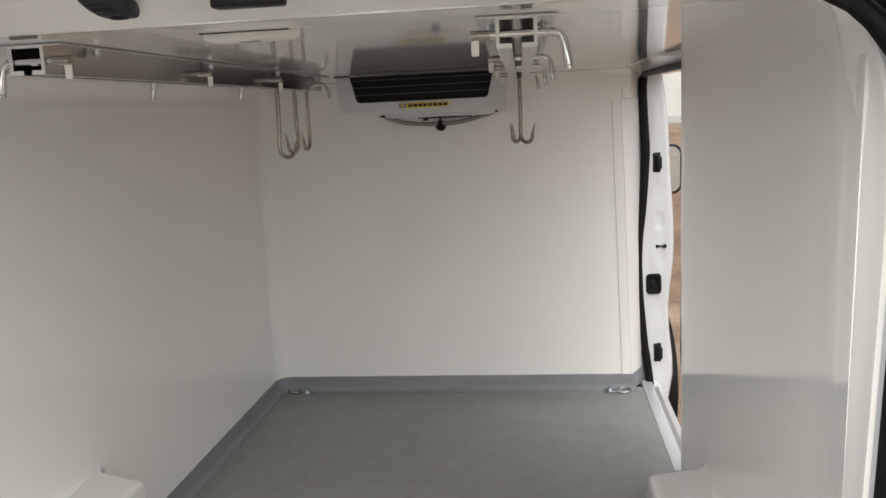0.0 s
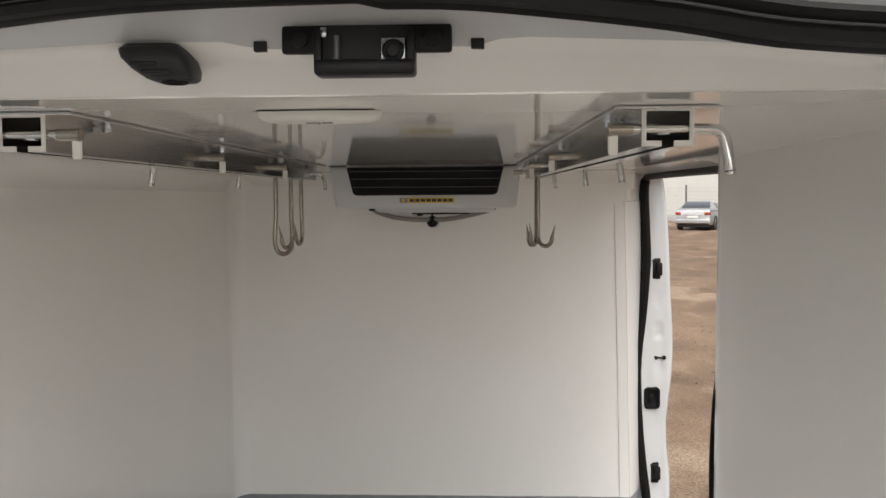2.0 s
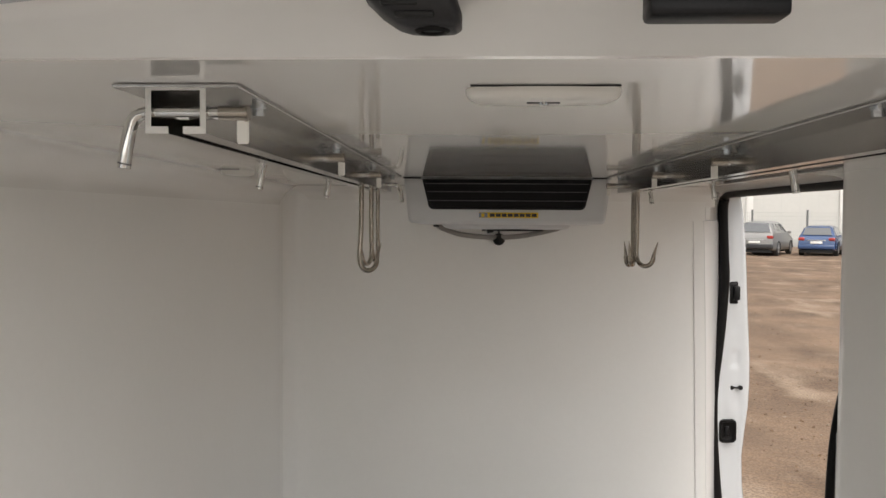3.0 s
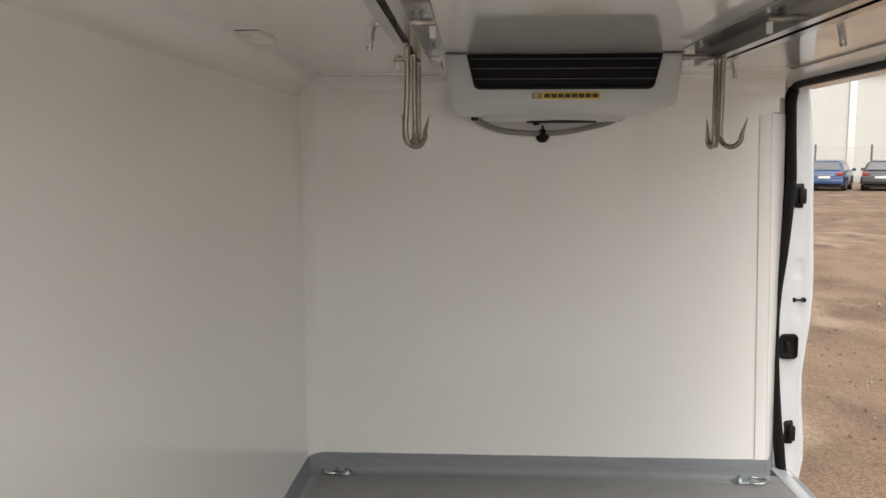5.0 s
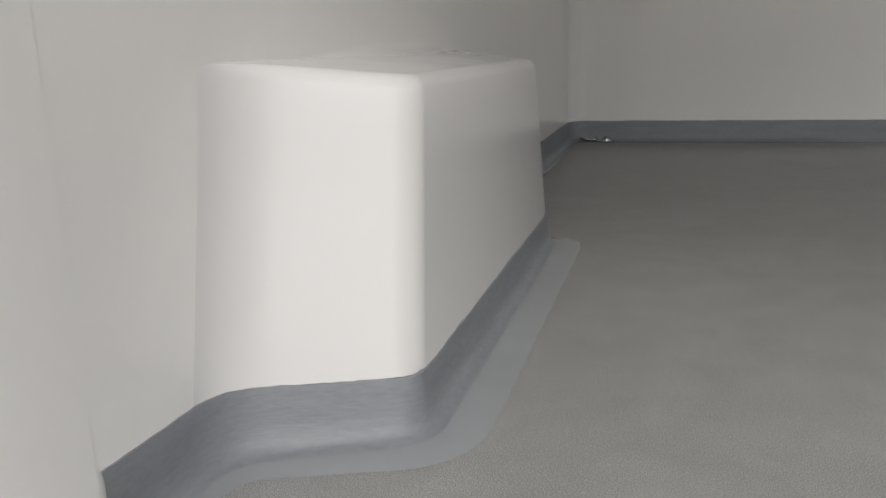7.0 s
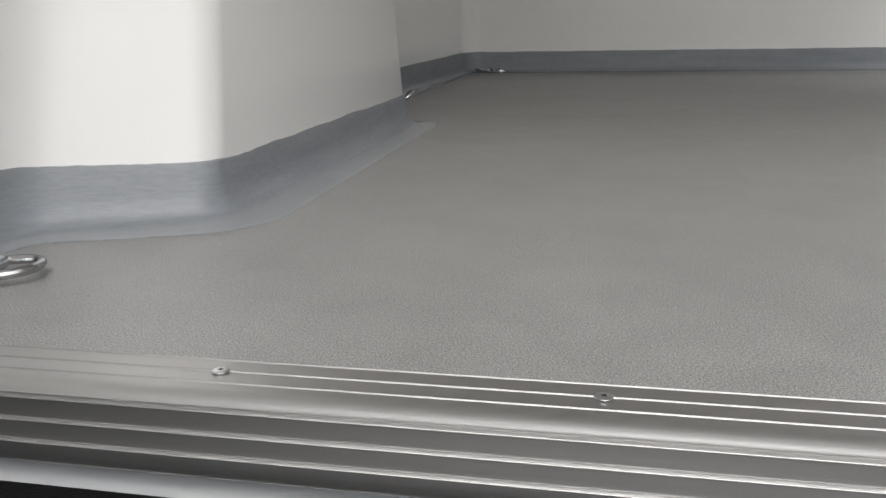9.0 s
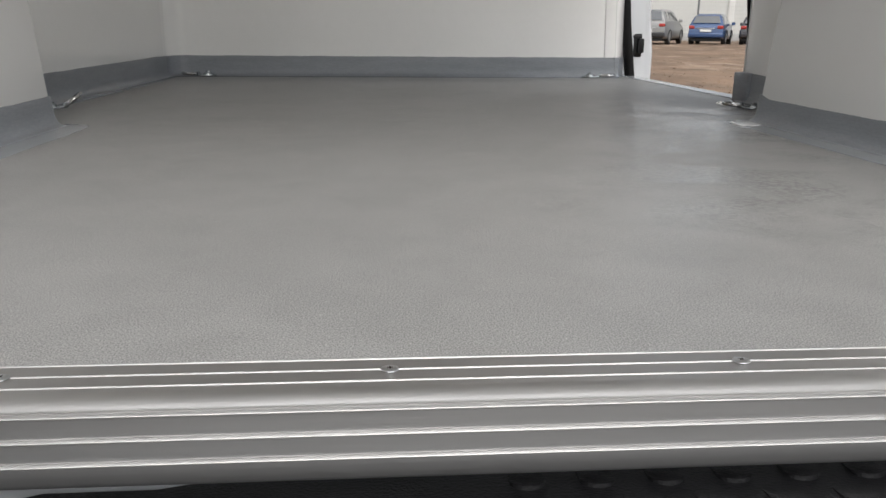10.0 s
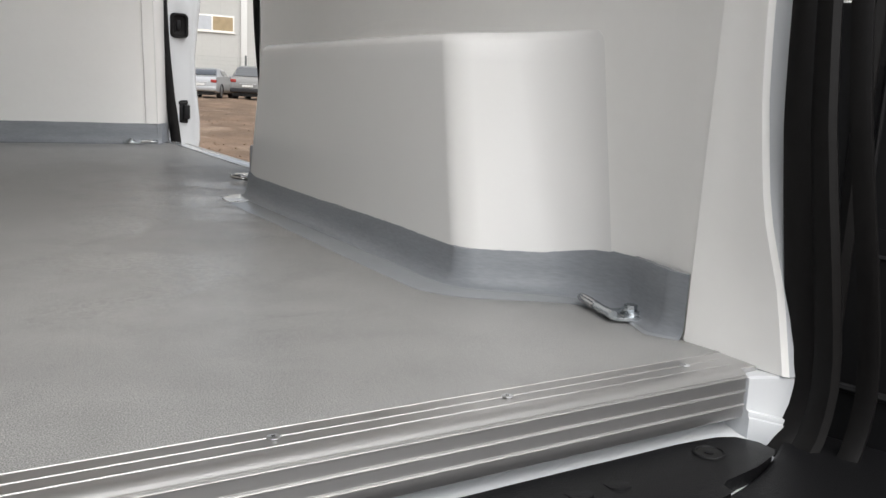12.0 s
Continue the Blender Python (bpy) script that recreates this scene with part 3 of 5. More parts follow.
# latch under the header
latch = empty("door_latch", (0.080, 0.088, 1.2955), "black door latch housing with a round pin", "latch")
part("plate", box((-0.067, 0.004, -0.010), (0.067, 0.012, 0.012), 0.0025), BLACK, latch)
bm = bmesh.new()
add_box(bm, (-0.039, -0.012, -0.029), (0.039, 0.012, -0.017), 0.003)
add_box(bm, (-0.039, -0.010, -0.022), (-0.033, 0.010, 0.006), 0.001)
add_box(bm, (0.033, -0.010, -0.022), (0.039, 0.010, 0.006), 0.001)
part("cup", bm, BLACK, latch)
part("recess", box((-0.033, -0.0005, -0.017), (0.033, 0.0035, 0.010)), DARK, latch)
part("bar", cyl((-0.022, -0.003, -0.017), (-0.022, -0.003, 0.002), 0.0024, 14), GRILLE_EDGE, latch)
part("lug", box((-0.034, -0.008, 0.0), (-0.029, -0.001, 0.008), 0.001), ZINC, latch)
bm = box((0.0125, -0.006, -0.0195), (0.0315, 0.002, -0.0005), 0.001)
part("striker_plate", bm, ZINC, latch)
bm = bmesh.new()
add_tube(bm, [(0.022 + 0.0065 * math.cos(a), -0.007, -0.0102 + 0.0065 * math.sin(a)) for a in [2 * math.pi * k / 20 for k in range(21)]], 0.0024, 8)
part("pin_ring", bm, BLACK, latch)
part("pin", cyl((0.022, -0.0072, -0.0102), (0.022, 0.001, -0.0102), 0.0055, 20), DARK, latch)
for sx in (-1, 1):
    part("screw", cyl((sx * 0.052, 0.0015, 0.0), (sx * 0.052, 0.006, 0.0), 0.006, 18, 0.0065), BLACK, latch)
for sx in (-0.008, 0.167):
    structure("drain_slot", box((sx - 0.0052, 0.1075, 1.2905), (sx + 0.0052, 0.116, 1.2985), 0.0005), DARK, "small square hole in the white flange")

# black lamp module beside the latch
module = empty("courtesy_lamp", (-0.092, 0.122, 1.276), "black plastic courtesy lamp housing under the header", "lamp")
bm = bmesh.new()
rings = []
for z, sx, sy, dx in ((0.022, 0.022, 0.018, -0.006), (0.018, 0.027, 0.022, -0.006), (0.011, 0.028, 0.023, -0.003), (0.002, 0.025, 0.021, 0.003), (-0.005, 0.020, 0.016, 0.008), (-0.0075, 0.015, 0.012, 0.010)):
    rings.append([(dx + sx * (abs(math.cos(a)) ** 0.45) * (1 if math.cos(a) >= 0 else -1), sy * (abs(math.sin(a)) ** 0.45) * (1 if math.sin(a) >= 0 else -1), z) for a in [2 * math.pi * k / 28 for k in range(28)]])
loft(bm, rings, True, True)
part("housing", bm, CHARCOAL, module)
part("lens_ring", tube([(0.010 + 0.009 * math.cos(a), -0.003 + 0.008 * math.sin(a), -0.0072) for a in [2 * math.pi * k / 20 for k in range(21)]], 0.0022, 8), RUBBER, module)
part("slot", box((-0.020, -0.0225, 0.0035), (0.002, -0.016, 0.0070), 0.001), DARK, module)
part("lens", box((-0.012, -0.0215, -0.0030), (0.012, -0.0150, 0.0005), 0.0015), DARK, module)
part("clip", box((-0.031, -0.010, 0.010), (-0.024, 0.010, 0.016), 0.001), BLACK, module)


# ceiling lamp covers
def ceiling_lamp(x, y, turn, w, gap_shadow):
    L = empty("ceiling_lamp", (x, y, Z_TOP), "flat oval white lamp cover screwed to the ceiling", "lamp", "ceiling lamps", turn)
    bm = bmesh.new()
    rings = []
    for z, k in ((0.0, 1.0), (-0.004, 0.99), (-0.0075, 0.95), (-0.0100, 0.86), (-0.0112, 0.5)):
        rings.append([(w * k * (abs(math.cos(a)) ** 0.7) * (1 if math.cos(a) >= 0 else -1), 0.030 * k * (abs(math.sin(a)) ** 0.7) * (1 if math.sin(a) >= 0 else -1), z) for a in [2 * math.pi * j / 40 for j in range(40)]])
    loft(bm, rings, True, True)
    part("cover", bm, LAMP_WHITE, L)
    bm = bmesh.new()
    add_cyl(bm, (0, -0.006, -0.0105), (0, -0.006, -0.0132), 0.005, 16, 0.0035)
    if gap_shadow:
        part("screw", bm, ZINC, L)
        # dark strip draws the gap's shadow line along the cover's front edge
        part("gap_shadow", box((-w * 0.93, -0.0310, -0.0010), (w * 0.93, -0.027, 0.0), 0.0003, 1), GRILLE, L)
        part("catch", box((-0.014, -0.009, -0.0122), (0.014, -0.004, -0.0108), 0.0003), GRILLE_EDGE, L)
    else:
        # dark strip draws the shadow gap at the cover's near end
        part("gap_shadow", box((-w - 0.0008, -0.026, -0.0012), (-w + 0.003, 0.026, 0.0), 0.0003, 1), GRILLE_EDGE, L)
        part("catch", cyl((w * 0.97, 0.002, -0.0005), (w * 0.97, 0.002, -0.0095), 0.006, 14, 0.004), GRILLE, L)


ceiling_lamp(0.0, 0.322, 0, 0.066, True)
ceiling_lamp(-0.635, 1.560, 88, 0.068, False)

# ---- aluminium sill profile with its screws ----
sill = empty("sill_profile", (0.0, 0.0, -0.0022), "ribbed anodised aluminium edge profile along the rear sill", "edge trim")
prof = [(0.0530, -0.003), (0.0530, 0.0020), (0.0502, 0.0021)]
for c in (0.0485, 0.0355, 0.0225):
    prof += [(c + 0.0009, 0.0022), (c + 0.0004, 0.00258), (c - 0.0004, 0.00258), (c - 0.0009, 0.0022)]
prof += [(0.0190, 0.0022), (0.0165, 0.0025), (0.0140, 0.0025), (0.0115, 0.0021), (0.0090, 0.0014), (0.0070, 0.0004), (0.0056, -0.0004), (0.0048, -0.0009)]
for c in (-0.0035, -0.0155, -0.0272):
    prof += [(0.0042, c + 0.0024), (0.0050, c + 0.0020), (0.0050, c + 0.0013), (0.0033, c + 0.0007), (0.0033, c - 0.0007), (0.0041, c - 0.0012)]
prof += [(0.0042, -0.0366), (0.0055, -0.0386), (0.009, -0.0389), (0.009, -0.003)]
bm = bmesh.new()
loft(bm, [[(x, y, z) for y, z in prof] for x in [-0.722 + 1.394 * k / 40 for k in range(41)]], True, True)
part("profile", bm, ALU, sill)
part("end_tab", box((0.6722, 0.0105, -0.003), (0.6905, 0.0515, 0.0020), 0.0004, 1), ALU, sill)
# strips along the rib crests, in metal tones of their own, for highlight lines
for c, horizontal in ((0.0485, True), (0.0355, True), (0.0225, True), (-0.0035, False), (-0.0155, False), (-0.0272, False)):
    if horizontal:
        part("rib", box((-0.721, c - 0.00022, 0.0023), (0.6715, c + 0.00022, 0.00270), 0.00008, 1), ALU_CREST, sill)
    else:
        part("rib", box((-0.721, 0.0028, c - 0.00042), (0.6715, 0.0036, c + 0.00042), 0.0002, 1), ALU_BRIGHT, sill)


def sill_screw(x, turn):
    sc = empty("sill_screw", (x, 0.0345, 0.0006), "countersunk cross-head zinc screw in the sill profile", "screw", "sill screws", turn)
    bm = bmesh.new()
    rings = []
    for z, r in ((0.0, 0.0044), (0.0003, 0.0043), (0.0007, 0.0034), (0.0008, 0.0022)):
        rings.append([(r * math.cos(a), r * math.sin(a), z) for a in [2 * math.pi * k / 20 for k in range(20)]])
    loft(bm, rings, True, True)
    part("head", bm, SCREW, sc)
    bm = bmesh.new()
    add_box(bm, (-0.0014, -0.0004, 0.0005), (0.0014, 0.0004, 0.0009))
    add_box(bm, (-0.0004, -0.0014, 0.00051), (0.0004, 0.0014, 0.00091))
    part("cross_recess", bm, DARK, sc)


rnd = random.Random(7)
for x in (-0.615, -0.435, -0.251, -0.070, 0.105, 0.278, 0.452, 0.631):
    sill_screw(x, rnd.uniform(0, 90))

# white body ledge and jamb foot below the profile
ledge = []
for k in range(61):
    x = -0.74 + 1.412 * k / 60
    ledge.append([(x, 0.06, -0.050), (x, 0.024, -0.0512), (x, 0.010, -0.0545), (x, -0.010, -0.0575), (x, -0.045, -0.0640), (x, -0.085, -0.0680), (x, -0.09, -0.16)])
bm = bmesh.new()
loft(bm, ledge, False)
structure("body_ledge", bm, PAINT, "white painted body ledge below the sill profile")
structure("sill_riser", box((-0.74, 0.027, -0.052), (0.664, 0.047, -0.0045)), PAINT, "white painted metal behind the sill profile", False)
# painted feet of the door posts: a panel with one pressed step
def jamb_foot(xa, xb, slope, drop):
    bm = bmesh.new()
    rings = []
    for k in range(13):
        x = xa + (xb - xa) * k / 12
        y = 0.0015 - slope * min(abs(x - xa), 0.036)
        d = drop * k / 12
        rings.append([(x, 0.06, -0.0045), (x, y + 0.003, -0.0045), (x, y + 0.0005, -0.0062), (x, y, -0.009), (x, y, -0.0320 - d), (x, y - 0.0003, -0.0326 - d), (x, y - 0.0024, -0.0334 - d), (x, y - 0.0028, -0.0340 - d),
                      (x, y - 0.0028, -0.0378 - d), (x, y - 0.0040, -0.0388 - d), (x, y - 0.0042, -0.0394 - d), (x, y - 0.0042, -0.0600 - d), (x, y, -0.068 - d), (x, y + 0.004, -0.12), (x, 0.06, -0.12)])
    loft(bm, rings, True, True)
    structure("jamb_foot", bm, PAINT, "white painted foot of the rear door post")


jamb_foot(0.6722, 0.735, 0.42, 0.016)
jamb_foot(-0.723, -0.78, 0.0, 0.0)
structure("body_corner", box((0.50, -0.085, -0.125), (0.70, 0.02, -0.0680), 0.004), PAINT, "white painted body corner below the bumper step")

# ---- rear bumper step ----
bumper = empty("rear_bumper", (0.0, -0.06, -0.0505), "black grained plastic bumper step with anti-slip bumps", "bumper")
outline = [(-0.70, -0.20), (0.430, -0.20), (0.436, -0.088), (0.452, -0.074), (0.478, -0.0712), (0.562, -0.0712), (0.5745, -0.0690), (0.5765, -0.0585), (0.584, -0.0545), (0.624, -0.0490), (0.655, -0.0400), (0.664, -0.034), (0.664, -0.018), (0.655, -0.003), (0.640, 0.003), (0.60, 0.006),
           (0.45, 0.006), (0.36, 0.005), (0.315, 0.007), (0.285, 0.018), (0.262, 0.0245), (-0.165, 0.0245), (-0.180, 0.0205), (-0.232, 0.0205), (-0.240, 0.017), (-0.248, 0.011), (-0.258, 0.0065), (-0.27, 0.006), (-0.3, 0.003), (-0.60, 0.004), (-0.68, -0.002), (-0.70, -0.03)]
bm = bmesh.new()
rings = []
for z, shrink in ((-0.014, 0.0), (-0.003, 0.0), (-0.0008, 0.0012), (0.0, 0.003)):
    rings.append([(x * (1 - shrink * 0.6), y + 0.06 - shrink * (1 if y > -0.1 else -1), z) for x, y in outline])
loft(bm, rings, True, True)
part("step_cover", bm, BLACK_STEP, bumper)
part("fascia", box((-0.95, -0.18, -0.40), (0.43, -0.09, -0.012), 0.012), BLACK_STEP, bumper)
# bumper corner that sweeps round below the step, with the painted body in the gap
sweep = smooth_path([(0.440, -0.0180, 0), (0.500, -0.0150, 0), (0.545, -0.0080, 0), (0.585, -0.0030, 0), (0.620, 0.0065, 0), (0.655, 0.0200, 0), (0.690, 0.0380, 0), (0.725, 0.0600, 0), (0.760, 0.0840, 0)], 0.008)
bm = bmesh.new()
loft(bm, [[(p.x, p.y + 0.003, -0.40), (p.x, p.y + 0.001, -0.016), (p.x, p.y, -0.0085), (p.x, p.y - 0.003, -0.0060), (p.x, p.y - 0.20, -0.0085), (p.x + 0.01, p.y - 0.205, -0.40)] for p in sweep], True, True)
part("corner", bm, BLACK_STEP, bumper)


def tread_bump(x, y):
    """A tongue that rises from the step towards a rounded front edge."""
    outline = [(0.0092, 0.0075)] + [(0.0092 * math.cos(a), -0.001 - 0.0075 * math.sin(a)) for a in [math.pi * k / 10 for k in range(11)]] + [(-0.0092, 0.0075)]
    bm = bmesh.new()
    rings = []
    for sc, rise in ((1.0, 0.0), (0.93, 0.85), (0.82, 1.0)):
        rings.append([(x + px * sc, y + py * sc, -0.0005 if rise == 0 else 0.0002 + 0.0021 * rise * (0.0075 - py) / 0.016) for px, py in outline])
    loft(bm, rings, True, True)
    return bm


first = part("tread_bump", tread_bump(0, 0), BLACK_STEP, bumper)
count = 0
for row in range(-1, 4):
    for k in range(34):
        x, y = -0.60 + 0.034 * k + (0.017 if row % 2 else 0), 0.052 - 0.022 * row
        if x > 0.52 or (row == 0 and not -0.20 < x < 0.25) or (row == -1 and not -0.03 < x < 0.24) or abs(x - 0.408) < 0.024 and row in (1, 2):
            continue
        if count == 0:
            first.location = (x, y, 0)
        else:
            t = new("tread_bump", first.data)
            t.parent, t.location = bumper, (x, y, 0)
        count += 1
for x in (0.408, 0.608, -0.42):
    part("screw_well", cyl((x, 0.041, -0.004), (x, 0.041, 0.0004), 0.0125, 24), DARK, bumper)
    part("screw_well_rim", tube([(x + 0.0125 * math.cos(a), 0.041 + 0.0105 * math.sin(a), 0.0006) for a in [2 * math.pi * k / 24 for k in range(25)]], 0.0013, 6), BLACK_STEP, bumper)
    part("screw", cyl((x, 0.041, 0.0006), (x, 0.041, 0.0016), 0.0040, 14), BLACK, bumper)

# ---- open rear doors ----
def rear_door(x, s, turn):
    """s: 1 for the right-hand leaf, -1 for its mirror image."""
    door = empty("rear_door", (x, -0.018, 0.0), "open rear door with a black moulded inner lining", "door", "rear doors", turn)

    def slab(name, lo, hi, bevel, seg, mat):
        xa, xb = sorted((s * lo[0], s * hi[0]))
        part(name, box((xa, lo[1], lo[2]), (xb, hi[1], hi[2]), bevel, seg), mat, door)

    def line(points):
        return [(s * px, py, pz) for px, py, pz in points]
    slab("shell", (0.029, -0.78, -0.04), (0.060, -0.005, 1.30), 0.008, 2, PAINT)
    slab("lining", (0.0, -0.765, -0.36), (0.028, 0.036, 0.298), 0.008, 3, DOOR_BLACK)
    slab("upper_panel", (0.006, -0.76, 0.305), (0.023, -0.01, 1.24), 0.006, 3, PAINT)
    part("edge_seal", tube(line([(0.004, -0.004, -0.04), (0.004, -0.003, 0.3), (0.004, -0.004, 1.22)]), 0.009, 8), RUBBER, door)
    groove = smooth_path(line([(-0.0003, -0.017, 0.25), (-0.0003, -0.017, 0.14), (-0.0003, -0.020, 0.108), (-0.0003, -0.030, 0.100), (-0.0003, -0.12, 0.095)]), 0.006)
    part("moulded_rib", tube(groove, 0.0022, 8), BLACK, door)
    part("screw", cyl((-s * 0.001, -0.029, 0.118), (s * 0.003, -0.029, 0.118), 0.005, 14), BLACK, door)
    part("moulded_ledge", tube(line([(-0.001, 0.0, -0.01), (-0.002, -0.06, -0.014), (-0.002, -0.2, -0.018)]), 0.004, 8), DOOR_BLACK, door)


rear_door(0.738, 1, 24)
# left leaf is out of view, added and angled to shade the left wheel housing
rear_door(-0.786, -1, 14)

# ---- hanging rails under the ceiling ----
def rail(x, y, turn, pins, label, h):
    """pins: (distance along the rail, side on which the handle hangs, extra reach of the handle)."""
    R = empty("hanging_rail", (x, y, Z_TOP), label, "rail", "ceiling rails", turn)
    zb, q, m = -0.0412, 0.0045, 0.0062
    prof = [(-h, -0.0035), (-h, zb), (-m, zb), (-m, zb + 0.0058), (-h + q, zb + 0.0058), (-h + q, -0.0058), (h - q, -0.0058), (h - q, zb + 0.0058), (m, zb + 0.0058), (m, zb), (h, zb), (h, -0.0035)]
    bm = bmesh.new()
    loft(bm, [[(px, yy, pz) for px, pz in prof] for yy in (0.0, 0.5, 1.0, 1.515)], True, True)
    part("channel", bm, ALU_RAIL, R, smooth=False)
    bm = bmesh.new()
    loft(bm, [[(px, yy, pz) for px, pz in prof] for yy in (-0.0012, -0.0001)], True, True)
    part("cut_end", bm, ALU_CUT, R, "pale saw-cut end of the profile", smooth=False)
    part("flange", box((-0.053, -0.002, -0.0036), (0.053, 1.517, -0.0004), 0.0008, 1), ALU_RAIL, R)
    for yy in (0.12, 0.57, 1.02, 1.42):
        for sx in (-1, 1):
            bm = bmesh.new()
            add_cyl(bm, (sx * 0.037, yy, -0.0036), (sx * 0.037, yy, -0.0055), 0.0085, 18)
            part("washer", bm, ZINC, R)
            part("bolt", cyl((sx * 0.037, yy, -0.0055), (sx * 0.037, yy, -0.0125), 0.0062, 6), ZINC, R)
    for yy, sx, reach in pins:
        zc = -0.0235
        pts = [(-sx * 0.055, yy, zc), (0, yy, zc), (sx * (0.022 + reach * 0.6), yy, zc)] + [(sx * (px + reach), yy - py, zc - pz) for px, py, pz in ((0.032, 0, 0.001), (0.0385, 0, 0.006), (0.042, 0.001, 0.016), (0.0445, 0.002, 0.032), (0.0465, 0.002, 0.046))]
        pin = part("stop_pin", tube(smooth_path(pts, 0.004), 0.0056, 14), STEEL, R)
        part("tip_groove", tube([(sx * (0.0458 + reach), yy - 0.002, zc - 0.0415), (sx * (0.0461 + reach), yy - 0.002, zc - 0.0428)], 0.0058, 14), GRILLE_EDGE, pin)
        bm = bmesh.new()
        add_cyl(bm, (-sx * 0.034, yy, zc), (-sx * 0.0585, yy, zc), 0.0066, 16)
        add_cyl(bm, (-sx * 0.0555, yy, zc), (-sx * 0.0580, yy, zc), 0.0074, 16)
        part("collar", bm, HOOK, pin)
        bm = prism([(yy - 0.002, zc - 0.004), (yy - 0.002, zc - 0.022), (yy, zc - 0.0265), (yy + 0.002, zc - 0.022), (yy + 0.002, zc - 0.004)], 0, -sx * 0.0535 - 0.0050, -sx * 0.0535 + 0.0050, 0.0012, 1)
        part("keeper", bm, LAMP_WHITE, pin, "pale plastic keeper tongue")
    return R


rail(-0.3035, 0.282, 0.6, [(0.008, -1, 0.0), (0.518, -1, 0.020), (0.986, -1, 0.006), (1.488, 1, 0.010)], "aluminium hanging rail with stop pins on the ceiling", 0.0250)
rail(0.358, 0.287, 1.15, [(0.008, 1, 0.019), (0.575, 1, 0.020), (0.968, 1, 0.018), (1.492, 1, 0.012)], "aluminium hanging rail with stop pins on the ceiling", 0.0262)


# ---- meat hooks ----
def hook(x, y, turn, lean, length):
    H = empty("meat_hook", (x, y, 1.2265), "pointed stainless steel meat hook hanging from the rail", "hook", "meat hooks", turn)
    r = 0.0245
    zc = -length + r
    pts = [(0.006, 0, 0.012), (0.003, 0, 0.006), (0, 0, -0.01), (0, 0, -0.06), (lean * 0.4, 0, -0.11), (-0.001 + lean, 0, zc + 0.012)]
    cx = lean + r
    for k in range(13):
        a = math.pi + (math.pi * 1.02) * k / 12
        pts.append((cx + r * math.cos(a), 0, zc + r * math.sin(a)))
    pts += [(cx + r + 0.004, 0, zc + 0.014), (cx + r + 0.012, 0, zc + 0.036)]
    bm = tube(smooth_path(pts, 0.005), 0.0054, 12, taper=lambda u: 1.0 if u < 0.88 else max(0.08, 1 - (u - 0.88) / 0.13))
    part("wire", bm, HOOK, H)
    bm = bmesh.new()
    add_cyl(bm, (-0.010, 0, 0.0), (0.010, 0, 0.0), 0.0042, 12)
    add_box(bm, (-0.007, -0.004, -0.006), (0.007, 0.004, 0.006), 0.0015)
    part("slider", bm, STEEL, H)


hook(-0.3155, 1.405, 48, -0.004, 0.190)
hook(-0.3165, 1.570, 250, -0.002, 0.183)
hook(-0.3185, 1.705, 262, -0.002, 0.181)
hook(0.3300, 1.672, -46, 0.000, 0.188)
hook(0.3295, 1.695, 247, 0.004, 0.186)
hook(0.3285, 1.718, 240, 0.001, 0.188)

# ---- evaporator ----
evap = empty("evaporator_unit", (0.0135, 1.90, Z_TOP), "light grey ceiling cooling unit with a black air grille", "cooling unit")
bm = bmesh.new()
hw = 0.281
side = [(-0.030, 0.0), (-0.036, -0.010), (-0.030, -0.095), (-0.024, -0.116), (-0.010, -0.1235), (0.06, -0.124), (0.38, -0.131), (0.44, -0.128), (0.45, 0.0)]
rings = []
for x, k in ((-hw, 0.965), (-hw + 0.004, 0.985), (-hw + 0.012, 1.0), (hw - 0.012, 1.0), (hw - 0.004, 0.985), (hw, 0.965)):
    rings.append([(x + (0.012 * (-zz / 0.12) if x < 0 else -0.012 * (-zz / 0.12)), 0.2 + (yy - 0.2) * k, zz * k) for yy, zz in side])
loft(bm, rings, True, True)
part("housing", bm, EVAP, evap)


def trapeze(ht, hb, z0, z1, r, n=6):
    """A plate outline, wider at the top, with rounded lower corners."""
    pts = [(-ht, z0), (ht, z0)]
    for k in range(n + 1):
        a = math.pi / 2 * k / n
        pts.append((hb - r + r * math.cos(a), z1 + r - r * math.sin(a)))
    for k in range(n + 1):
        a = math.pi / 2 * k / n
        pts.append((-hb + r - r * math.sin(a), z1 + r - r * math.cos(a)))
    return pts


bm = bmesh.new()
rings = [[(x, yy, z) for x, z in trapeze(0.230 - o, 0.214 - o, -0.004, -0.086 + o, 0.016)] for yy, o in ((-0.028, 0), (-0.040, 0.0), (-0.0445, 0.003), (-0.044, 0.007), (-0.0385, 0.009))]
loft(bm, rings, True, True)
part("grille_surround", bm, GRILLE, evap, "black moulded grille surround")
for z in (-0.016, -0.038, -0.062):
    w = 0.2195 + (z + 0.086) * 0.195 - 0.013
    bm = prism([(-0.0425, z - 0.0010), (-0.0425, z + 0.0010), (-0.0380, z + 0.0045), (-0.0380, z + 0.0025)], 0, -w, w)
    v = part("vane", bm, GRILLE, evap)
    part("vane_edge", box((-w, -0.0452, z - 0.0010), (w, -0.0422, z + 0.0010), 0.0003, 1), GRILLE_EDGE, v)
for sx in (-1, 1):
    part("top_gap", box((sx * 0.257 - 0.026, -0.0375, -0.0022), (sx * 0.257 + 0.024, -0.030, -0.0002)), DARK, evap)
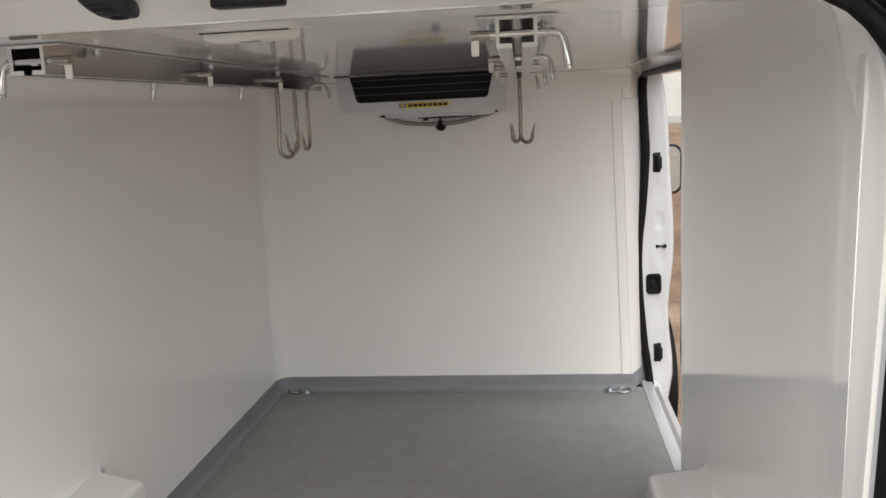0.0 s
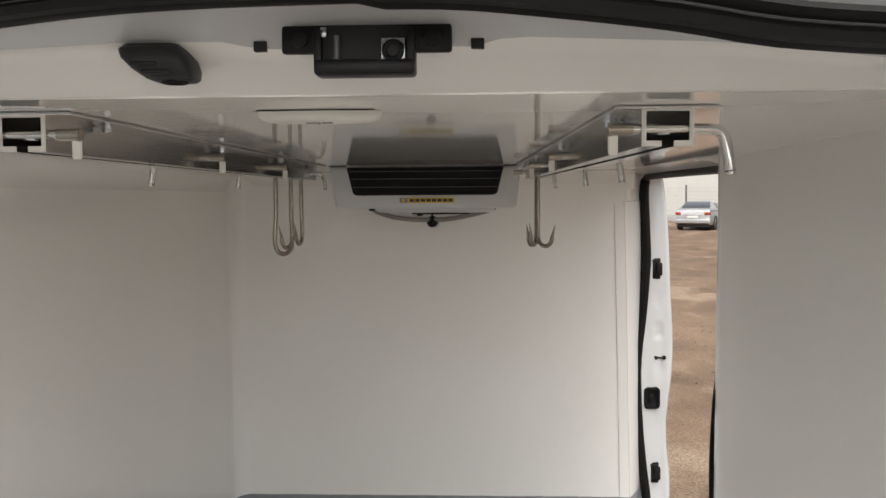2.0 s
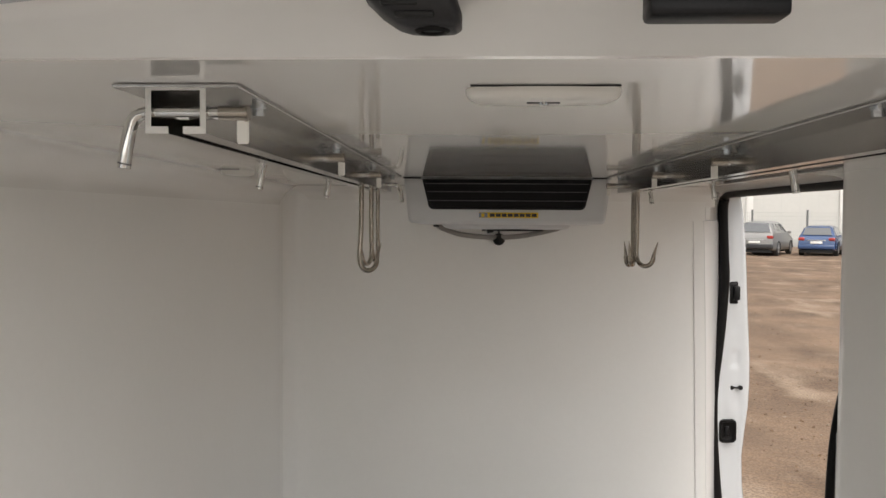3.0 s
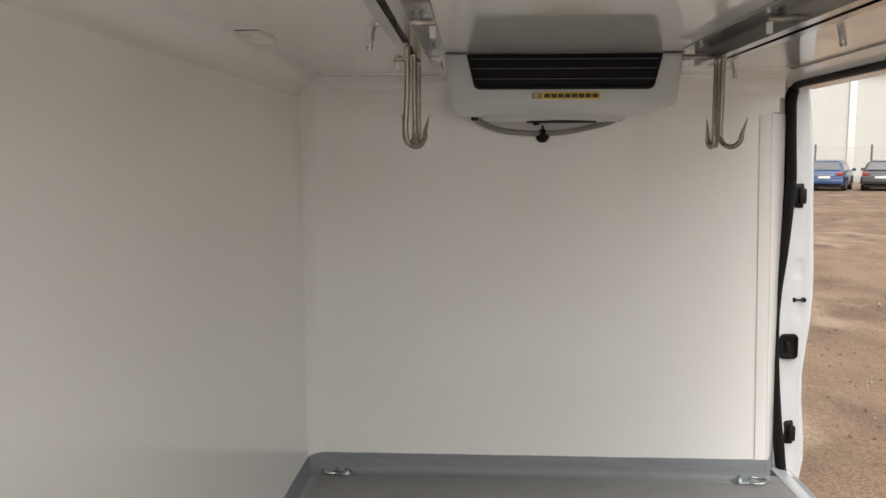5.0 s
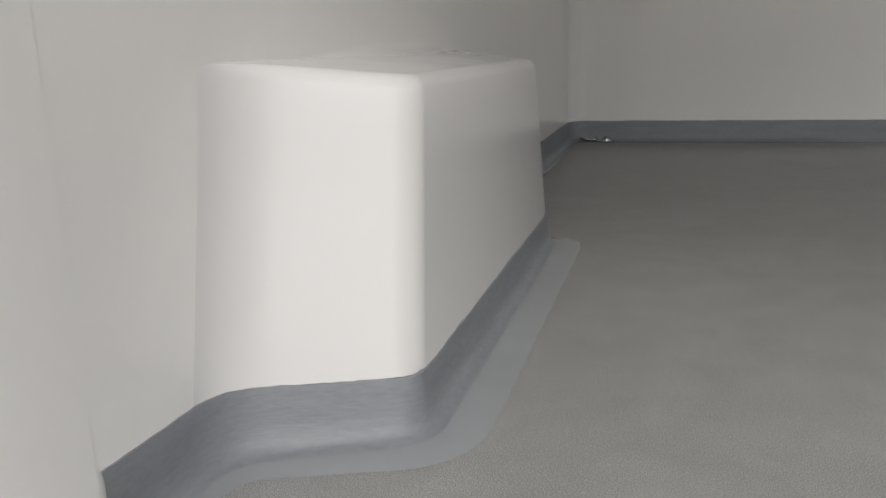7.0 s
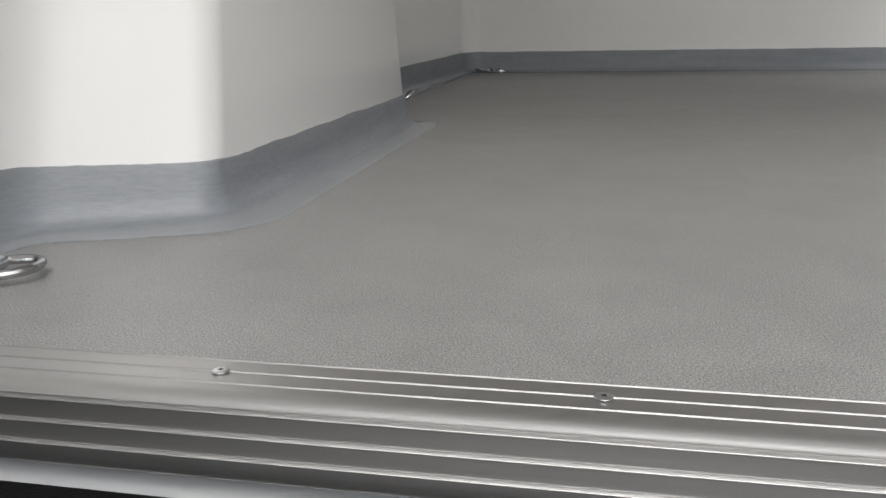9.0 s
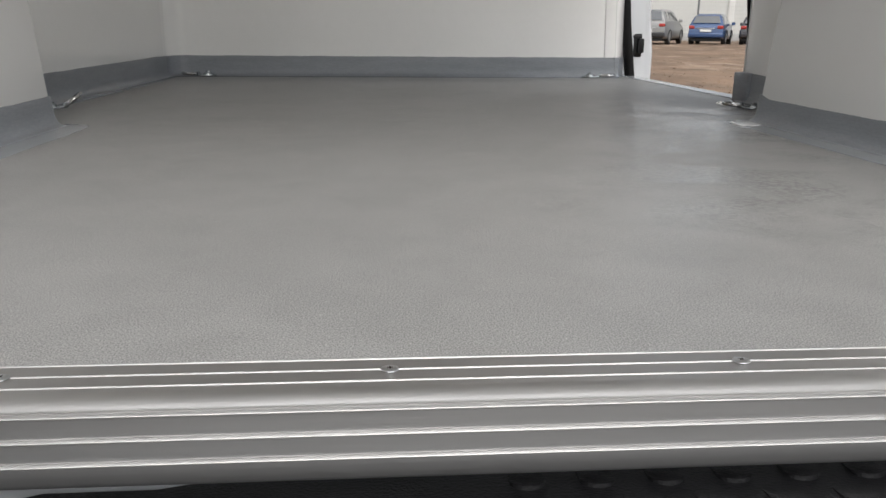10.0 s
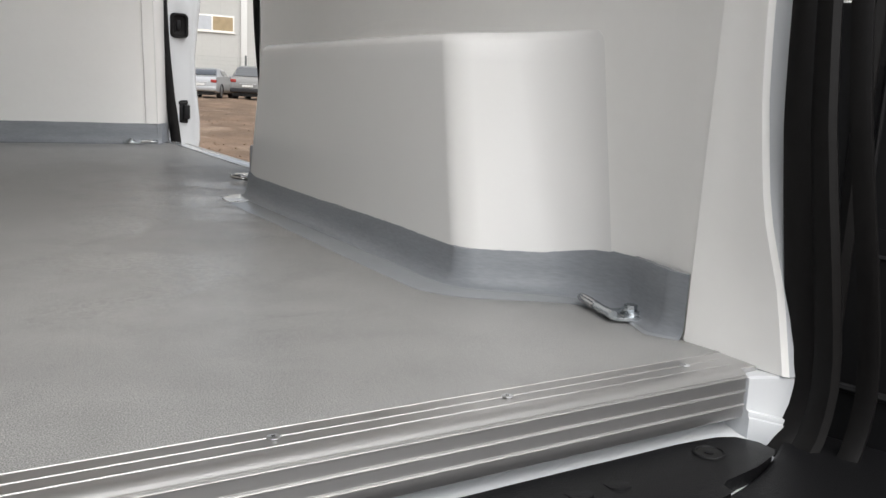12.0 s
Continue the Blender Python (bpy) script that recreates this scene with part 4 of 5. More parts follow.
# maker's plate as plain shapes
plate = part("maker_plate", box((-0.075, -0.0305, -0.1085), (0.086, -0.0285, -0.0935), 0.0005, 1), YELLOW, evap, "yellow maker's sticker with dark marks")
plate.matrix_basis = Matrix.Translation((0, -0.0045, 0)) @ Matrix.Rotation(radians(0), 4, "X")
part("sticker_mark", box((-0.0750, -0.0312, -0.1075), (-0.052, -0.0300, -0.0945)), STICKER_BLUE, plate)
part("sticker_mark", box((-0.0685, -0.0316, -0.1055), (-0.0600, -0.0310, -0.0965)), YELLOW, plate)
for k in range(8):
    part("sticker_mark", box((-0.0455 + 0.0162 * k, -0.0312, -0.1055), (-0.0455 + 0.0162 * k + 0.0135, -0.0304, -0.0965)), STICKER_BLACK, plate)
part("drain_nozzle", tube([(-0.030, 0.34, -0.143), (-0.034, 0.335, -0.150), (-0.05, 0.332, -0.152)], 0.005, 10), BLACK, evap)
bm = bmesh.new()
rings = []
for z, k in ((-0.126, 1.0), (-0.138, 0.98), (-0.1435, 0.90), (-0.1445, 0.80)):
    rings.append([(0.010 + 0.205 * k * (abs(math.cos(a)) ** 0.6) * (1 if math.cos(a) >= 0 else -1), 0.365 + 0.075 * k * (abs(math.sin(a)) ** 0.6) * (1 if math.sin(a) >= 0 else -1), z) for a in [2 * math.pi * j / 36 for j in range(36)]])
loft(bm, rings, True, True)
part("drain_tray", bm, EVAP, evap)
bm = bmesh.new()
loft(bm, [[(0.030 + 0.098 * math.cos(a), 0.338 + 0.040 * math.sin(a), z) for a in [2 * math.pi * j / 32 for j in range(32)]] for z in (-0.140, -0.1495)], True, True)
part("drain_tray_gap", bm, BLACK, evap)

hose = empty("drain_hose", (0.0, 2.41, 1.09), "grey corrugated drain hose sagging below the cooling unit", "hose")
line = smooth_path([(-0.205, -0.085, 0.046), (-0.185, -0.06, 0.030), (-0.13, -0.03, 0.010), (-0.06, -0.004, 0.001), (0.0, 0.004, -0.001), (0.07, 0.0, 0.003), (0.13, -0.012, 0.014), (0.195, -0.028, 0.030), (0.225, -0.040, 0.046)], 0.0035)
bm = bmesh.new()
add_tube(bm, line, 0.0092, 12, taper=None)
for i, v in enumerate(bm.verts):
    ring = i // 12
    if ring % 2:
        v.co = line[min(ring, len(line) - 1)] + (v.co - line[min(ring, len(line) - 1)]) * 0.86
part("corrugated_tube", bm, HOSE, hose)
for p, tilt in ((line[1], 8), (line[-2], -22)):
    bracket = part("hose_bracket", box((-0.036, -0.016, -0.004), (0.036, 0.030, 0.010), 0.004), EVAP, hose, "pale grey moulded hose bracket")
    bracket.matrix_basis = Matrix.Translation(p + Vector((0.012 if p.x > 0 else -0.010, 0.0, 0.008))) @ Matrix.Rotation(radians(tilt), 4, "Y")
for p in (line[2], line[-3]):
    part("hose_clip", box(p - Vector((0.010, 0.010, 0.010)), p + Vector((0.010, 0.010, 0.010)), 0.003), BLACK, hose)
knob = empty("drain_plug", (0.004, 2.44, 1.082), "black round drain plug on the bulkhead", "plug")
bm = bmesh.new()
rings = [[(r * math.cos(a), y, r * math.sin(a)) for a in [2 * math.pi * k / 24 for k in range(24)]] for y, r in ((0.0, 0.020), (-0.010, 0.021), (-0.022, 0.020), (-0.032, 0.015), (-0.037, 0.006))]
loft(bm, rings, True, True)
part("cap", bm, RUBBER, knob)
part("strap", tube([(0.0, -0.036, 0.012), (0.0, -0.026, 0.026), (0.0, -0.010, 0.030)], 0.003, 8), BLACK, knob)


# ---- lashing eyes on the floor ----
def lashing_eye(x, y, turn, up=12, half=0.0205, size=1.0, folded=False):
    E = empty("lashing_eye", (x, y, 0.0025), "zinc-plated folding lashing eye bolted to the floor", "lashing eye", "floor lashing eyes", turn)
    E.matrix_basis = E.matrix_basis @ Matrix.Scale(size, 4)
    bm = bmesh.new()
    pts = [(0.020 * math.cos(a), 0.020 * math.sin(a)) for a in [math.pi / 2 + math.pi * k / 16 for k in range(17)]] + [(0.020, -0.017), (0.026, -0.012), (0.026, 0.012), (0.020, 0.017)]
    loft(bm, [[(px, py, 0.0) for px, py in pts], [(px, py, 0.0028) for px, py in pts], [(px * 0.97, py * 0.97, 0.0034) for px, py in pts]], True, True)
    part("plate", bm, ZINC, E)
    bm = cyl((0, 0, 0.0034), (0, 0, 0.0052), 0.0125, 24, 0.0122)
    add_cyl(bm, (0, 0, 0.0052), (0, 0, 0.0070), 0.0100, 24)
    part("washer", bm, ZINC, E)
    bm = cyl((0, 0, 0.0070), (0, 0, 0.0120), 0.0066, 6, 0.0064)
    part("bolt", bm, ZINC, E)
    back = -0.026 if folded else -0.013
    part("hinge_roll", cyl((0.026, back, 0.0050), (0.026, 0.013, 0.0050), 0.0046 if folded else 0.0052, 14), ZINC, E)
    ring = [(0, -0.0165), (0.003, -0.0195), (0.010, -0.0205)] + [(0.016 + 0.020 * math.sin(math.pi * k / 12), -0.0205 * math.cos(math.pi * k / 12)) for k in range(13)] + [(0.010, 0.0205), (0.003, 0.0195), (0, 0.0165)]
    c, s = math.cos(radians(up)), math.sin(radians(up))
    if folded:
        path = smooth_path([(0.026 + py * half / 0.0205, -0.022 - px * c, 0.0050 + px * s) for px, py in ring], 0.004)
    else:
        path = smooth_path([(0.026 + px * c, py * half / 0.0205, 0.0050 + px * s) for px, py in ring], 0.004)
    part("ring", tube(path, 0.0034, 10), RING, E)


lashing_eye(-0.690, 0.156, 2, 3)
lashing_eye(0.693, 0.165, 166, 2, 0.0035, 1.0, True)
lashing_eye(-0.611, 2.424, 176, 2, 0.0205, 1.3)
lashing_eye(0.634, 2.418, -13, 2, 0.0205, 1.3)
lashing_eye(0.704, 1.335, 150, 6)
lashing_eye(-0.700, 1.330, 20, 38)

# ---- front edge of the sliding door's opening ----
structure("bulkhead_edge_upper", prism([(0.70, Y_BACK + 0.0005), (0.716, Y_BACK + 0.001), (0.780, Y_BACK + 0.125), (0.780, Y_BACK + 0.15), (0.70, Y_BACK + 0.06)], 2, 1.152, 1.262), GEL, "off-white corner of the bulkhead above the edge trim")
def bulkhead_end(z):
    return lerp_at([(0.0, 0.727), (0.089, 0.7235), (0.356, 0.7165), (0.616, 0.711), (0.868, 0.705), (1.15, 0.6965)], z)


def edge_rings(levels, inset=0.0):
    return [[(bulkhead_end(z) - 0.006, Y_BACK - 0.004 + inset, z), (bulkhead_end(z) - 0.0015, Y_BACK - 0.0046 + inset, z), (bulkhead_end(z) + 0.0015, Y_BACK - 0.002 + inset, z), (0.786, Y_BACK + 0.118 + inset, z), (0.786, Y_BACK + 0.15, z),
             (0.690, Y_BACK + 0.06, z)] for z in levels]


bm = bmesh.new()
loft(bm, edge_rings([0.066, 0.2, 0.356, 0.616, 0.868, 1.150]), True, True)
structure("bulkhead_edge_trim", bm, GEL_DIM, "white edge trim at the end of the bulkhead")
bm = bmesh.new()
loft(bm, edge_rings([0.0, 0.0655], 0.001), True, True)
structure("trim_foot", bm, BAND, "grey painted foot of the bulkhead's edge trim")
bm = bmesh.new()
rings = []
for z in (0.066, 0.2, 0.356, 0.616, 0.868, 1.145):
    g = 0.658 + 0.026 * (1.145 - z) / 1.06
    rings.append([(g, Y_BACK + 0.001, z), (g + 0.001, Y_BACK - 0.0035, z), (g + 0.007, Y_BACK - 0.0045, z), (bulkhead_end(z) - 0.005, Y_BACK - 0.0045, z)])
loft(bm, rings, False)
structure("bulkhead_cover_strip", bm, GEL, "flat white cover strip on the bulkhead")

front_seal = empty("sliding_door_seal", (0.75, 2.47, 0.6), "black rubber seal round the sliding door's opening", "door seal")
pts = [(0.790, 1.555, 1.238), (0.790, 1.75, 1.239), (0.789, 2.0, 1.240), (0.787, 2.36, 1.240), (0.787, 2.49, 1.238), (0.787, 2.528, 1.225), (0.786, 2.540, 1.190), (0.788, 2.540, 1.119), (0.792, 2.540, 1.035), (0.796, 2.540, 0.950),
       (0.792, 2.540, 0.865), (0.786, 2.540, 0.779), (0.778, 2.540, 0.692), (0.768, 2.540, 0.604), (0.763, 2.540, 0.515), (0.764, 2.540, 0.440), (0.767, 2.540, 0.370), (0.772, 2.540, 0.300), (0.777, 2.540, 0.242), (0.786, 2.540, 0.150), (0.796, 2.540, 0.080),
       (0.803, 2.540, 0.020), (0.812, 2.540, -0.040), (0.816, 2.540, -0.080)]
line = [Vector(p) - Vector((0.75, 2.47, 0.6)) for p in smooth_path(pts, 0.02)]
part("bulb", tube([p for p in line if p.z < 0.628], 0.0225, 14, flat=0.75, up=(1, 0, 0)), RUBBER, front_seal)
part("top_bulb", tube([p for p in line if p.z > 0.55], 0.0125, 12), RUBBER, front_seal)
pts = [(0.800, 1.545, 0.80), (0.797, 1.565, 0.77), (0.793, 1.585, 0.71), (0.790, 1.605, 0.62), (0.789, 1.618, 0.50), (0.789, 1.620, 0.40), (0.792, 1.61, 0.30), (0.797, 1.59, 0.18), (0.80, 1.575, 0.05), (0.80, 1.57, -0.05)]
part("rear_bulb", tube([Vector(p) - Vector((0.75, 2.47, 0.6)) for p in smooth_path(pts, 0.02)], 0.011, 12), RUBBER, front_seal)
structure("rear_post_flange", prism([(0.772, 1.5505), (0.80, 1.5505), (0.80, 1.60), (0.794, 1.603), (0.785, 1.57)], 2, -0.03, 0.66), PAINT, "white painted flange of the rear door post")

# door post: wavy white panel behind the seal
EDGE = [(0.0, 0.906), (0.078, 0.905), (0.20, 0.892), (0.296, 0.889), (0.38, 0.897), (0.473, 0.908), (0.56, 0.912), (0.648, 0.911), (0.75, 0.905), (0.86, 0.899), (0.95, 0.895), (1.051, 0.889), (1.15, 0.880), (1.221, 0.871), (1.26, 0.862)]
def post_relief(x, z):
    """Pressed shapes in the post's sheet metal: positive is sunk."""
    def bell(cx, cz, rx, rz, flat=2):
        return math.exp(-(abs((x - cx) / rx) ** flat + abs((z - cz) / rz) ** flat))
    return 0.006 * bell(0.855, 0.655, 0.017, 0.030, 6) - 0.007 * bell(0.838, 0.480, 0.022, 0.050) + 0.005 * bell(0.862, 0.505, 0.014, 0.024) + 0.005 * bell(0.846, 0.300, 0.022, 0.050) - 0.004 * bell(0.84, 1.10, 0.014, 0.07) + 0.004 * bell(0.850, 0.78, 0.016, 0.030, 4)


rings = []
for k in range(150):
    z = -0.14 + 1.42 * k / 149
    xo = lerp_at(EDGE, max(0, z)) + 0.006 + min(0, z) * 0.16
    ring = [(0.785, 2.585, z)]
    for j in range(15):
        x = 0.797 + (xo - 0.016 - 0.797) * j / 14
        ring.append((x, 2.588 + 0.022 * min(1.0, (x - 0.797) / 0.075) + post_relief(x, z), z))
    rings.append(ring + [(xo - 0.011, 2.6125, z), (xo - 0.005, 2.620, z), (xo, 2.630, z), (xo, 2.645, z), (xo - 0.02, 2.66, z)])
bm = bmesh.new()
loft(bm, rings, False)
structure("door_post", bm, PAINT, "white painted wavy door post of the van")
structure("cab_panel", box((0.70, 2.668, -0.20), (0.875, 2.74, 1.40), 0.01), PAINT, "white van body behind the door post")


def post_hinge(z):
    Hn = empty("door_striker_block", (0.846, 2.604, z), "black plastic guide block on the white door post", "guide block", "door post blocks")
    part("base", box((-0.022, -0.006, -0.040), (0.016, 0.03, 0.040), 0.004), BLACK, Hn)
    part("nose", box((-0.002, -0.020, -0.026), (0.020, 0.0, 0.024), 0.004), BLACK, Hn)
    part("slot", box((-0.018, -0.0085, 0.026), (0.012, -0.0035, 0.034), 0.001), DARK, Hn)


post_hinge(0.893)
post_hinge(0.103)
lockp = empty("door_lock_cup", (0.831, 2.596, 0.397), "black rounded lock cup on the white door post", "lock")
bm = bmesh.new()


def round_rect(w, h, r, n=6):
    out = []
    for cx, cz, a0 in ((w - r, h - r, 0), (-w + r, h - r, 90), (-w + r, -h + r, 180), (w - r, -h + r, 270)):
        out += [(cx + r * math.cos(radians(a0 + 90 * k / n)), cz + r * math.sin(radians(a0 + 90 * k / n))) for k in range(n + 1)]
    return out


rings = [[(x, y, z) for x, z in round_rect(0.031 - o, 0.042 - o, 0.016 - o * 0.5)] for y, o in ((0.03, 0), (-0.008, 0.0), (-0.013, 0.003), (-0.013, 0.008), (-0.007, 0.011), (-0.0065, 0.012))]
loft(bm, rings, True, True)
part("rim", bm, RUBBER, lockp)
part("striker", box((-0.010, -0.0115, -0.018), (0.004, -0.005, 0.018), 0.0025), BLACK, lockp)
pinb = empty("check_pin", (0.862, 2.606, 0.551), "small black double-ended check pin on the post", "pin")
part("bar", cyl((-0.014, -0.004, 0.001), (0.014, -0.004, -0.001), 0.0035, 12), BLACK, pinb)
for sx in (-1, 1):
    part("head", cyl((sx * 0.016, -0.006, 0), (sx * 0.016, 0.012, 0), 0.008, 16), BLACK, pinb)

# ---- van parts seen past the post: wing mirror and front wheel ----
mir = empty("wing_mirror", (0.985, 3.40, 0.80), "black wing mirror housing on the van's side", "mirror")
bm = bmesh.new()
rings = []
for y, k in ((-0.05, 0.90), (-0.045, 0.98), (0.0, 1.0), (0.05, 0.86), (0.08, 0.6)):
    rings.append([(x * k, y, z * k) for x, z in round_rect(0.085, 0.125, 0.045)])
loft(bm, rings, True, True)
part("housing", bm, BLACK, mir)
part("arm", box((-0.10, -0.01, -0.27), (-0.04, 0.05, -0.06), 0.01), BLACK, mir)
part("glass", prism([(x * 0.88, z * 0.88) for x, z in round_rect(0.085, 0.125, 0.045)], 1, -0.0535, -0.051), STEEL, mir)
structure("cab_side", box((0.74, 2.745, -0.30), (0.905, 4.2, 0.55), 0.03), PAINT, "white painted side of the van's cab")
fw = empty("front_wheel", (0.90, 3.32, GROUND + 0.325), "black front tyre of the van", "wheel")
bm = bmesh.new()
rings = []
for x, r in ((-0.10, 0.20), (-0.105, 0.27), (-0.095, 0.31), (-0.07, 0.325), (0.07, 0.325), (0.095, 0.31), (0.105, 0.27), (0.10, 0.20)):
    rings.append([(x, r * math.cos(a), r * math.sin(a)) for a in [2 * math.pi * k / 40 for k in range(40)]])
loft(bm, rings, True, True)
part("tyre", bm, RUBBER, fw)
part("rim", cyl((0.05, 0, 0), (0.098, 0, 0), 0.195, 28, 0.185), ZINC, fw)

# ---- outside: yard, building, fence, parked cars ----
DIRT = bpy.data.materials.new("brown_dirt")
DIRT.use_nodes = True
nt = DIRT.node_tree
b = nt.nodes["Principled BSDF"]
b.inputs["Roughness"].default_value = 0.85
tc = nt.nodes.new("ShaderNodeTexCoord")


def dirt_noise(scale, detail, stretch=(1, 1, 1)):
    mp = nt.nodes.new("ShaderNodeMapping")
    mp.inputs["Scale"].default_value = stretch
    n = nt.nodes.new("ShaderNodeTexNoise")
    n.inputs["Scale"].default_value, n.inputs["Detail"].default_value = scale, detail
    nt.links.new(tc.outputs["Object"], mp.inputs["Vector"])
    nt.links.new(mp.outputs[0], n.inputs["Vector"])
    return n.outputs["Fac"]


ramp = nt.nodes.new("ShaderNodeValToRGB")
ramp.color_ramp.elements[0].position, ramp.color_ramp.elements[0].color = 0.30, (0.115, 0.074, 0.046, 1)
ramp.color_ramp.elements[1].position, ramp.color_ramp.elements[1].color = 0.70, (0.245, 0.165, 0.107, 1)
nt.links.new(dirt_noise(1.3, 14, (1, 0.6, 1)), ramp.inputs[0])
ramp2 = nt.nodes.new("ShaderNodeValToRGB")
ramp2.color_ramp.elements[0].position, ramp2.color_ramp.elements[0].color = 0.57, (0, 0, 0, 1)
ramp2.color_ramp.elements[1].position, ramp2.color_ramp.elements[1].color = 0.66, (1, 1, 1, 1)
nt.links.new(dirt_noise(1.0, 12, (1, 0.55, 1)), ramp2.inputs[0])
mix = nt.nodes.new("ShaderNodeMixRGB")
mix.inputs["Color2"].default_value = (0.29, 0.215, 0.152, 1)
nt.links.new(ramp2.outputs[0], mix.inputs["Fac"])
nt.links.new(ramp.outputs[0], mix.inputs["Color1"])
spk = nt.nodes.new("ShaderNodeMixRGB")
spk.blend_type, spk.inputs["Fac"].default_value = "MULTIPLY", 0.7
ramp3 = nt.nodes.new("ShaderNodeValToRGB")
ramp3.color_ramp.elements[0].position, ramp3.color_ramp.elements[0].color = 0.36, (0.42, 0.39, 0.37, 1)
ramp3.color_ramp.elements[1].position, ramp3.color_ramp.elements[1].color = 0.60, (1.25, 1.25, 1.25, 1)
nt.links.new(dirt_noise(62, 10), ramp3.inputs[0])
nt.links.new(mix.outputs[0], spk.inputs["Color1"])
nt.links.new(ramp3.outputs[0], spk.inputs["Color2"])
# unseen ground about the van, greyed to keep the bounced light neutral
sep = nt.nodes.new("ShaderNodeSeparateXYZ")
nt.links.new(tc.outputs["Object"], sep.inputs[0])
wav = nt.nodes.new("ShaderNodeMath")
wav.operation = "MULTIPLY_ADD"
wav.inputs[1].default_value = 2.4
nt.links.new(dirt_noise(0.7, 6), wav.inputs[0])
nt.links.new(sep.outputs["Y"], wav.inputs[2])
pack = nt.nodes.new("ShaderNodeMapRange")
for key, v in (("From Min", 0.6), ("From Max", 2.4), ("To Min", 0.6), ("To Max", 0.0)):
    pack.inputs[key].default_value = v
nt.links.new(wav.outputs[0], pack.inputs["Value"])
bounce_grey = nt.nodes.new("ShaderNodeMixRGB")
bounce_grey.inputs["Color2"].default_value = (0.25, 0.236, 0.214, 1)
nt.links.new(pack.outputs[0], bounce_grey.inputs["Fac"])
nt.links.new(spk.outputs[0], bounce_grey.inputs["Color1"])
nt.links.new(bounce_grey.outputs[0], b.inputs["Base Color"])
bn = nt.nodes.new("ShaderNodeBump")
bn.inputs["Strength"].default_value, bn.inputs["Distance"].default_value = 0.75, 0.035
nt.links.new(dirt_noise(11, 12), bn.inputs["Height"])
nt.links.new(bn.outputs[0], b.inputs["Normal"])

STONE = material("pale_gravel_stone", (0.27, 0.22, 0.17), 0.8, grain=0.2, grain_scale=30)
CLAD = material("pale_grey_cladding", (0.46, 0.46, 0.44), 0.45, stain=0.03, stain_scale=0.4, grain=0.02, grain_scale=5)
PILASTER = material("white_cladding_strip", (0.62, 0.62, 0.60), 0.45, stain=0.02, stain_scale=0.6)
BLIND = material("tan_window_blind", (0.34, 0.26, 0.15), 0.6, grain=0.1, grain_scale=3)
BLIND_PALE = material("pale_window_blind", (0.45, 0.47, 0.50), 0.5, grain=0.05, grain_scale=3)
FENCE = material("galvanised_fence_wire", (0.34, 0.35, 0.34), 0.5, 0.4)
POST = material("dark_fence_post", (0.08, 0.085, 0.085), 0.5)


def spread(a, b, n, c, m):
    """Rising numbers: n fine steps from a to b, then m growing steps to c on both sides."""
    mid = [a + (b - a) * k / n for k in range(n + 1)]
    out = [(c - b) * ((k / m) ** 2.2) for k in range(1, m + 1)]
    low = [(a + c) * ((k / m) ** 2.2) for k in range(1, m + 1)]
    return [a - v for v in reversed(low)] + mid + [b + v for v in out]


def ground_z(x, y):
    near = 1.0 if (0.5 <= x <= 22 and 0 <= y <= 40) else 0.0
    z = GROUND + near * (0.045 * noise.noise((x * 0.6, y * 0.6, 0)) + 0.022 * noise.noise((x * 2.3, y * 2.3, 3)))
    if near and y < 30:
        rut = math.sin((x * 0.35 + y * 1.1) * 1.4 + 1.5 * noise.noise((x * 0.15, y * 0.15, 9)))
        z += 0.014 * max(0, rut) ** 6 - 0.012 * max(0, -rut) ** 5
    return min(z, GROUND) if x < 2.2 and y < 6 else z


xs = spread(0.5, 22.0, 120, 500.0, 12)
ysg = spread(0.0, 40.0, 170, 600.0, 12)
bm = bmesh.new()
rows = []
for y in ysg:
    row = []
    for x in xs:
        row.append(bm.verts.new((x, y, ground_z(x, y))))
    rows.append(row)
for r0, r1 in zip(rows, rows[1:]):
    for i in range(len(xs) - 1):
        bm.faces.new((r0[i], r0[i + 1], r1[i + 1], r1[i]))
structure("ground", bm, DIRT, "brown rutted dirt yard, greyed about the van to neutralise bounced light")

rnd = random.Random(11)
PHI = (1 + 5 ** 0.5) / 2
CLOD = [Vector(v).normalized() for v in ((-1, PHI, 0), (1, PHI, 0), (-1, -PHI, 0), (1, -PHI, 0), (0, -1, PHI), (0, 1, PHI), (0, -1, -PHI), (0, 1, -PHI), (PHI, 0, -1), (PHI, 0, 1), (-PHI, 0, -1), (-PHI, 0, 1))]
CLOD_FACES = "0b5 051 017 07a 0ab 159 5b4 ba2 a76 718 394 342 326 368 389 495 24b 62a 867 981".split()


def clod(bm, x, y, s):
    m = Matrix.Translation((x, y, ground_z(x, y) + s * 0.08)) @ Euler((rnd.random() * 6, rnd.random() * 6, rnd.random() * 6)).to_matrix().to_4x4() @ Matrix.Diagonal((s, s * rnd.uniform(0.5, 0.9), s * 0.6, 1))
    vs = [bm.verts.new(m @ (v * rnd.uniform(0.45, 0.68))) for v in CLOD]
    for f in CLOD_FACES:
        bm.faces.new([vs[int(c, 16)] for c in f])


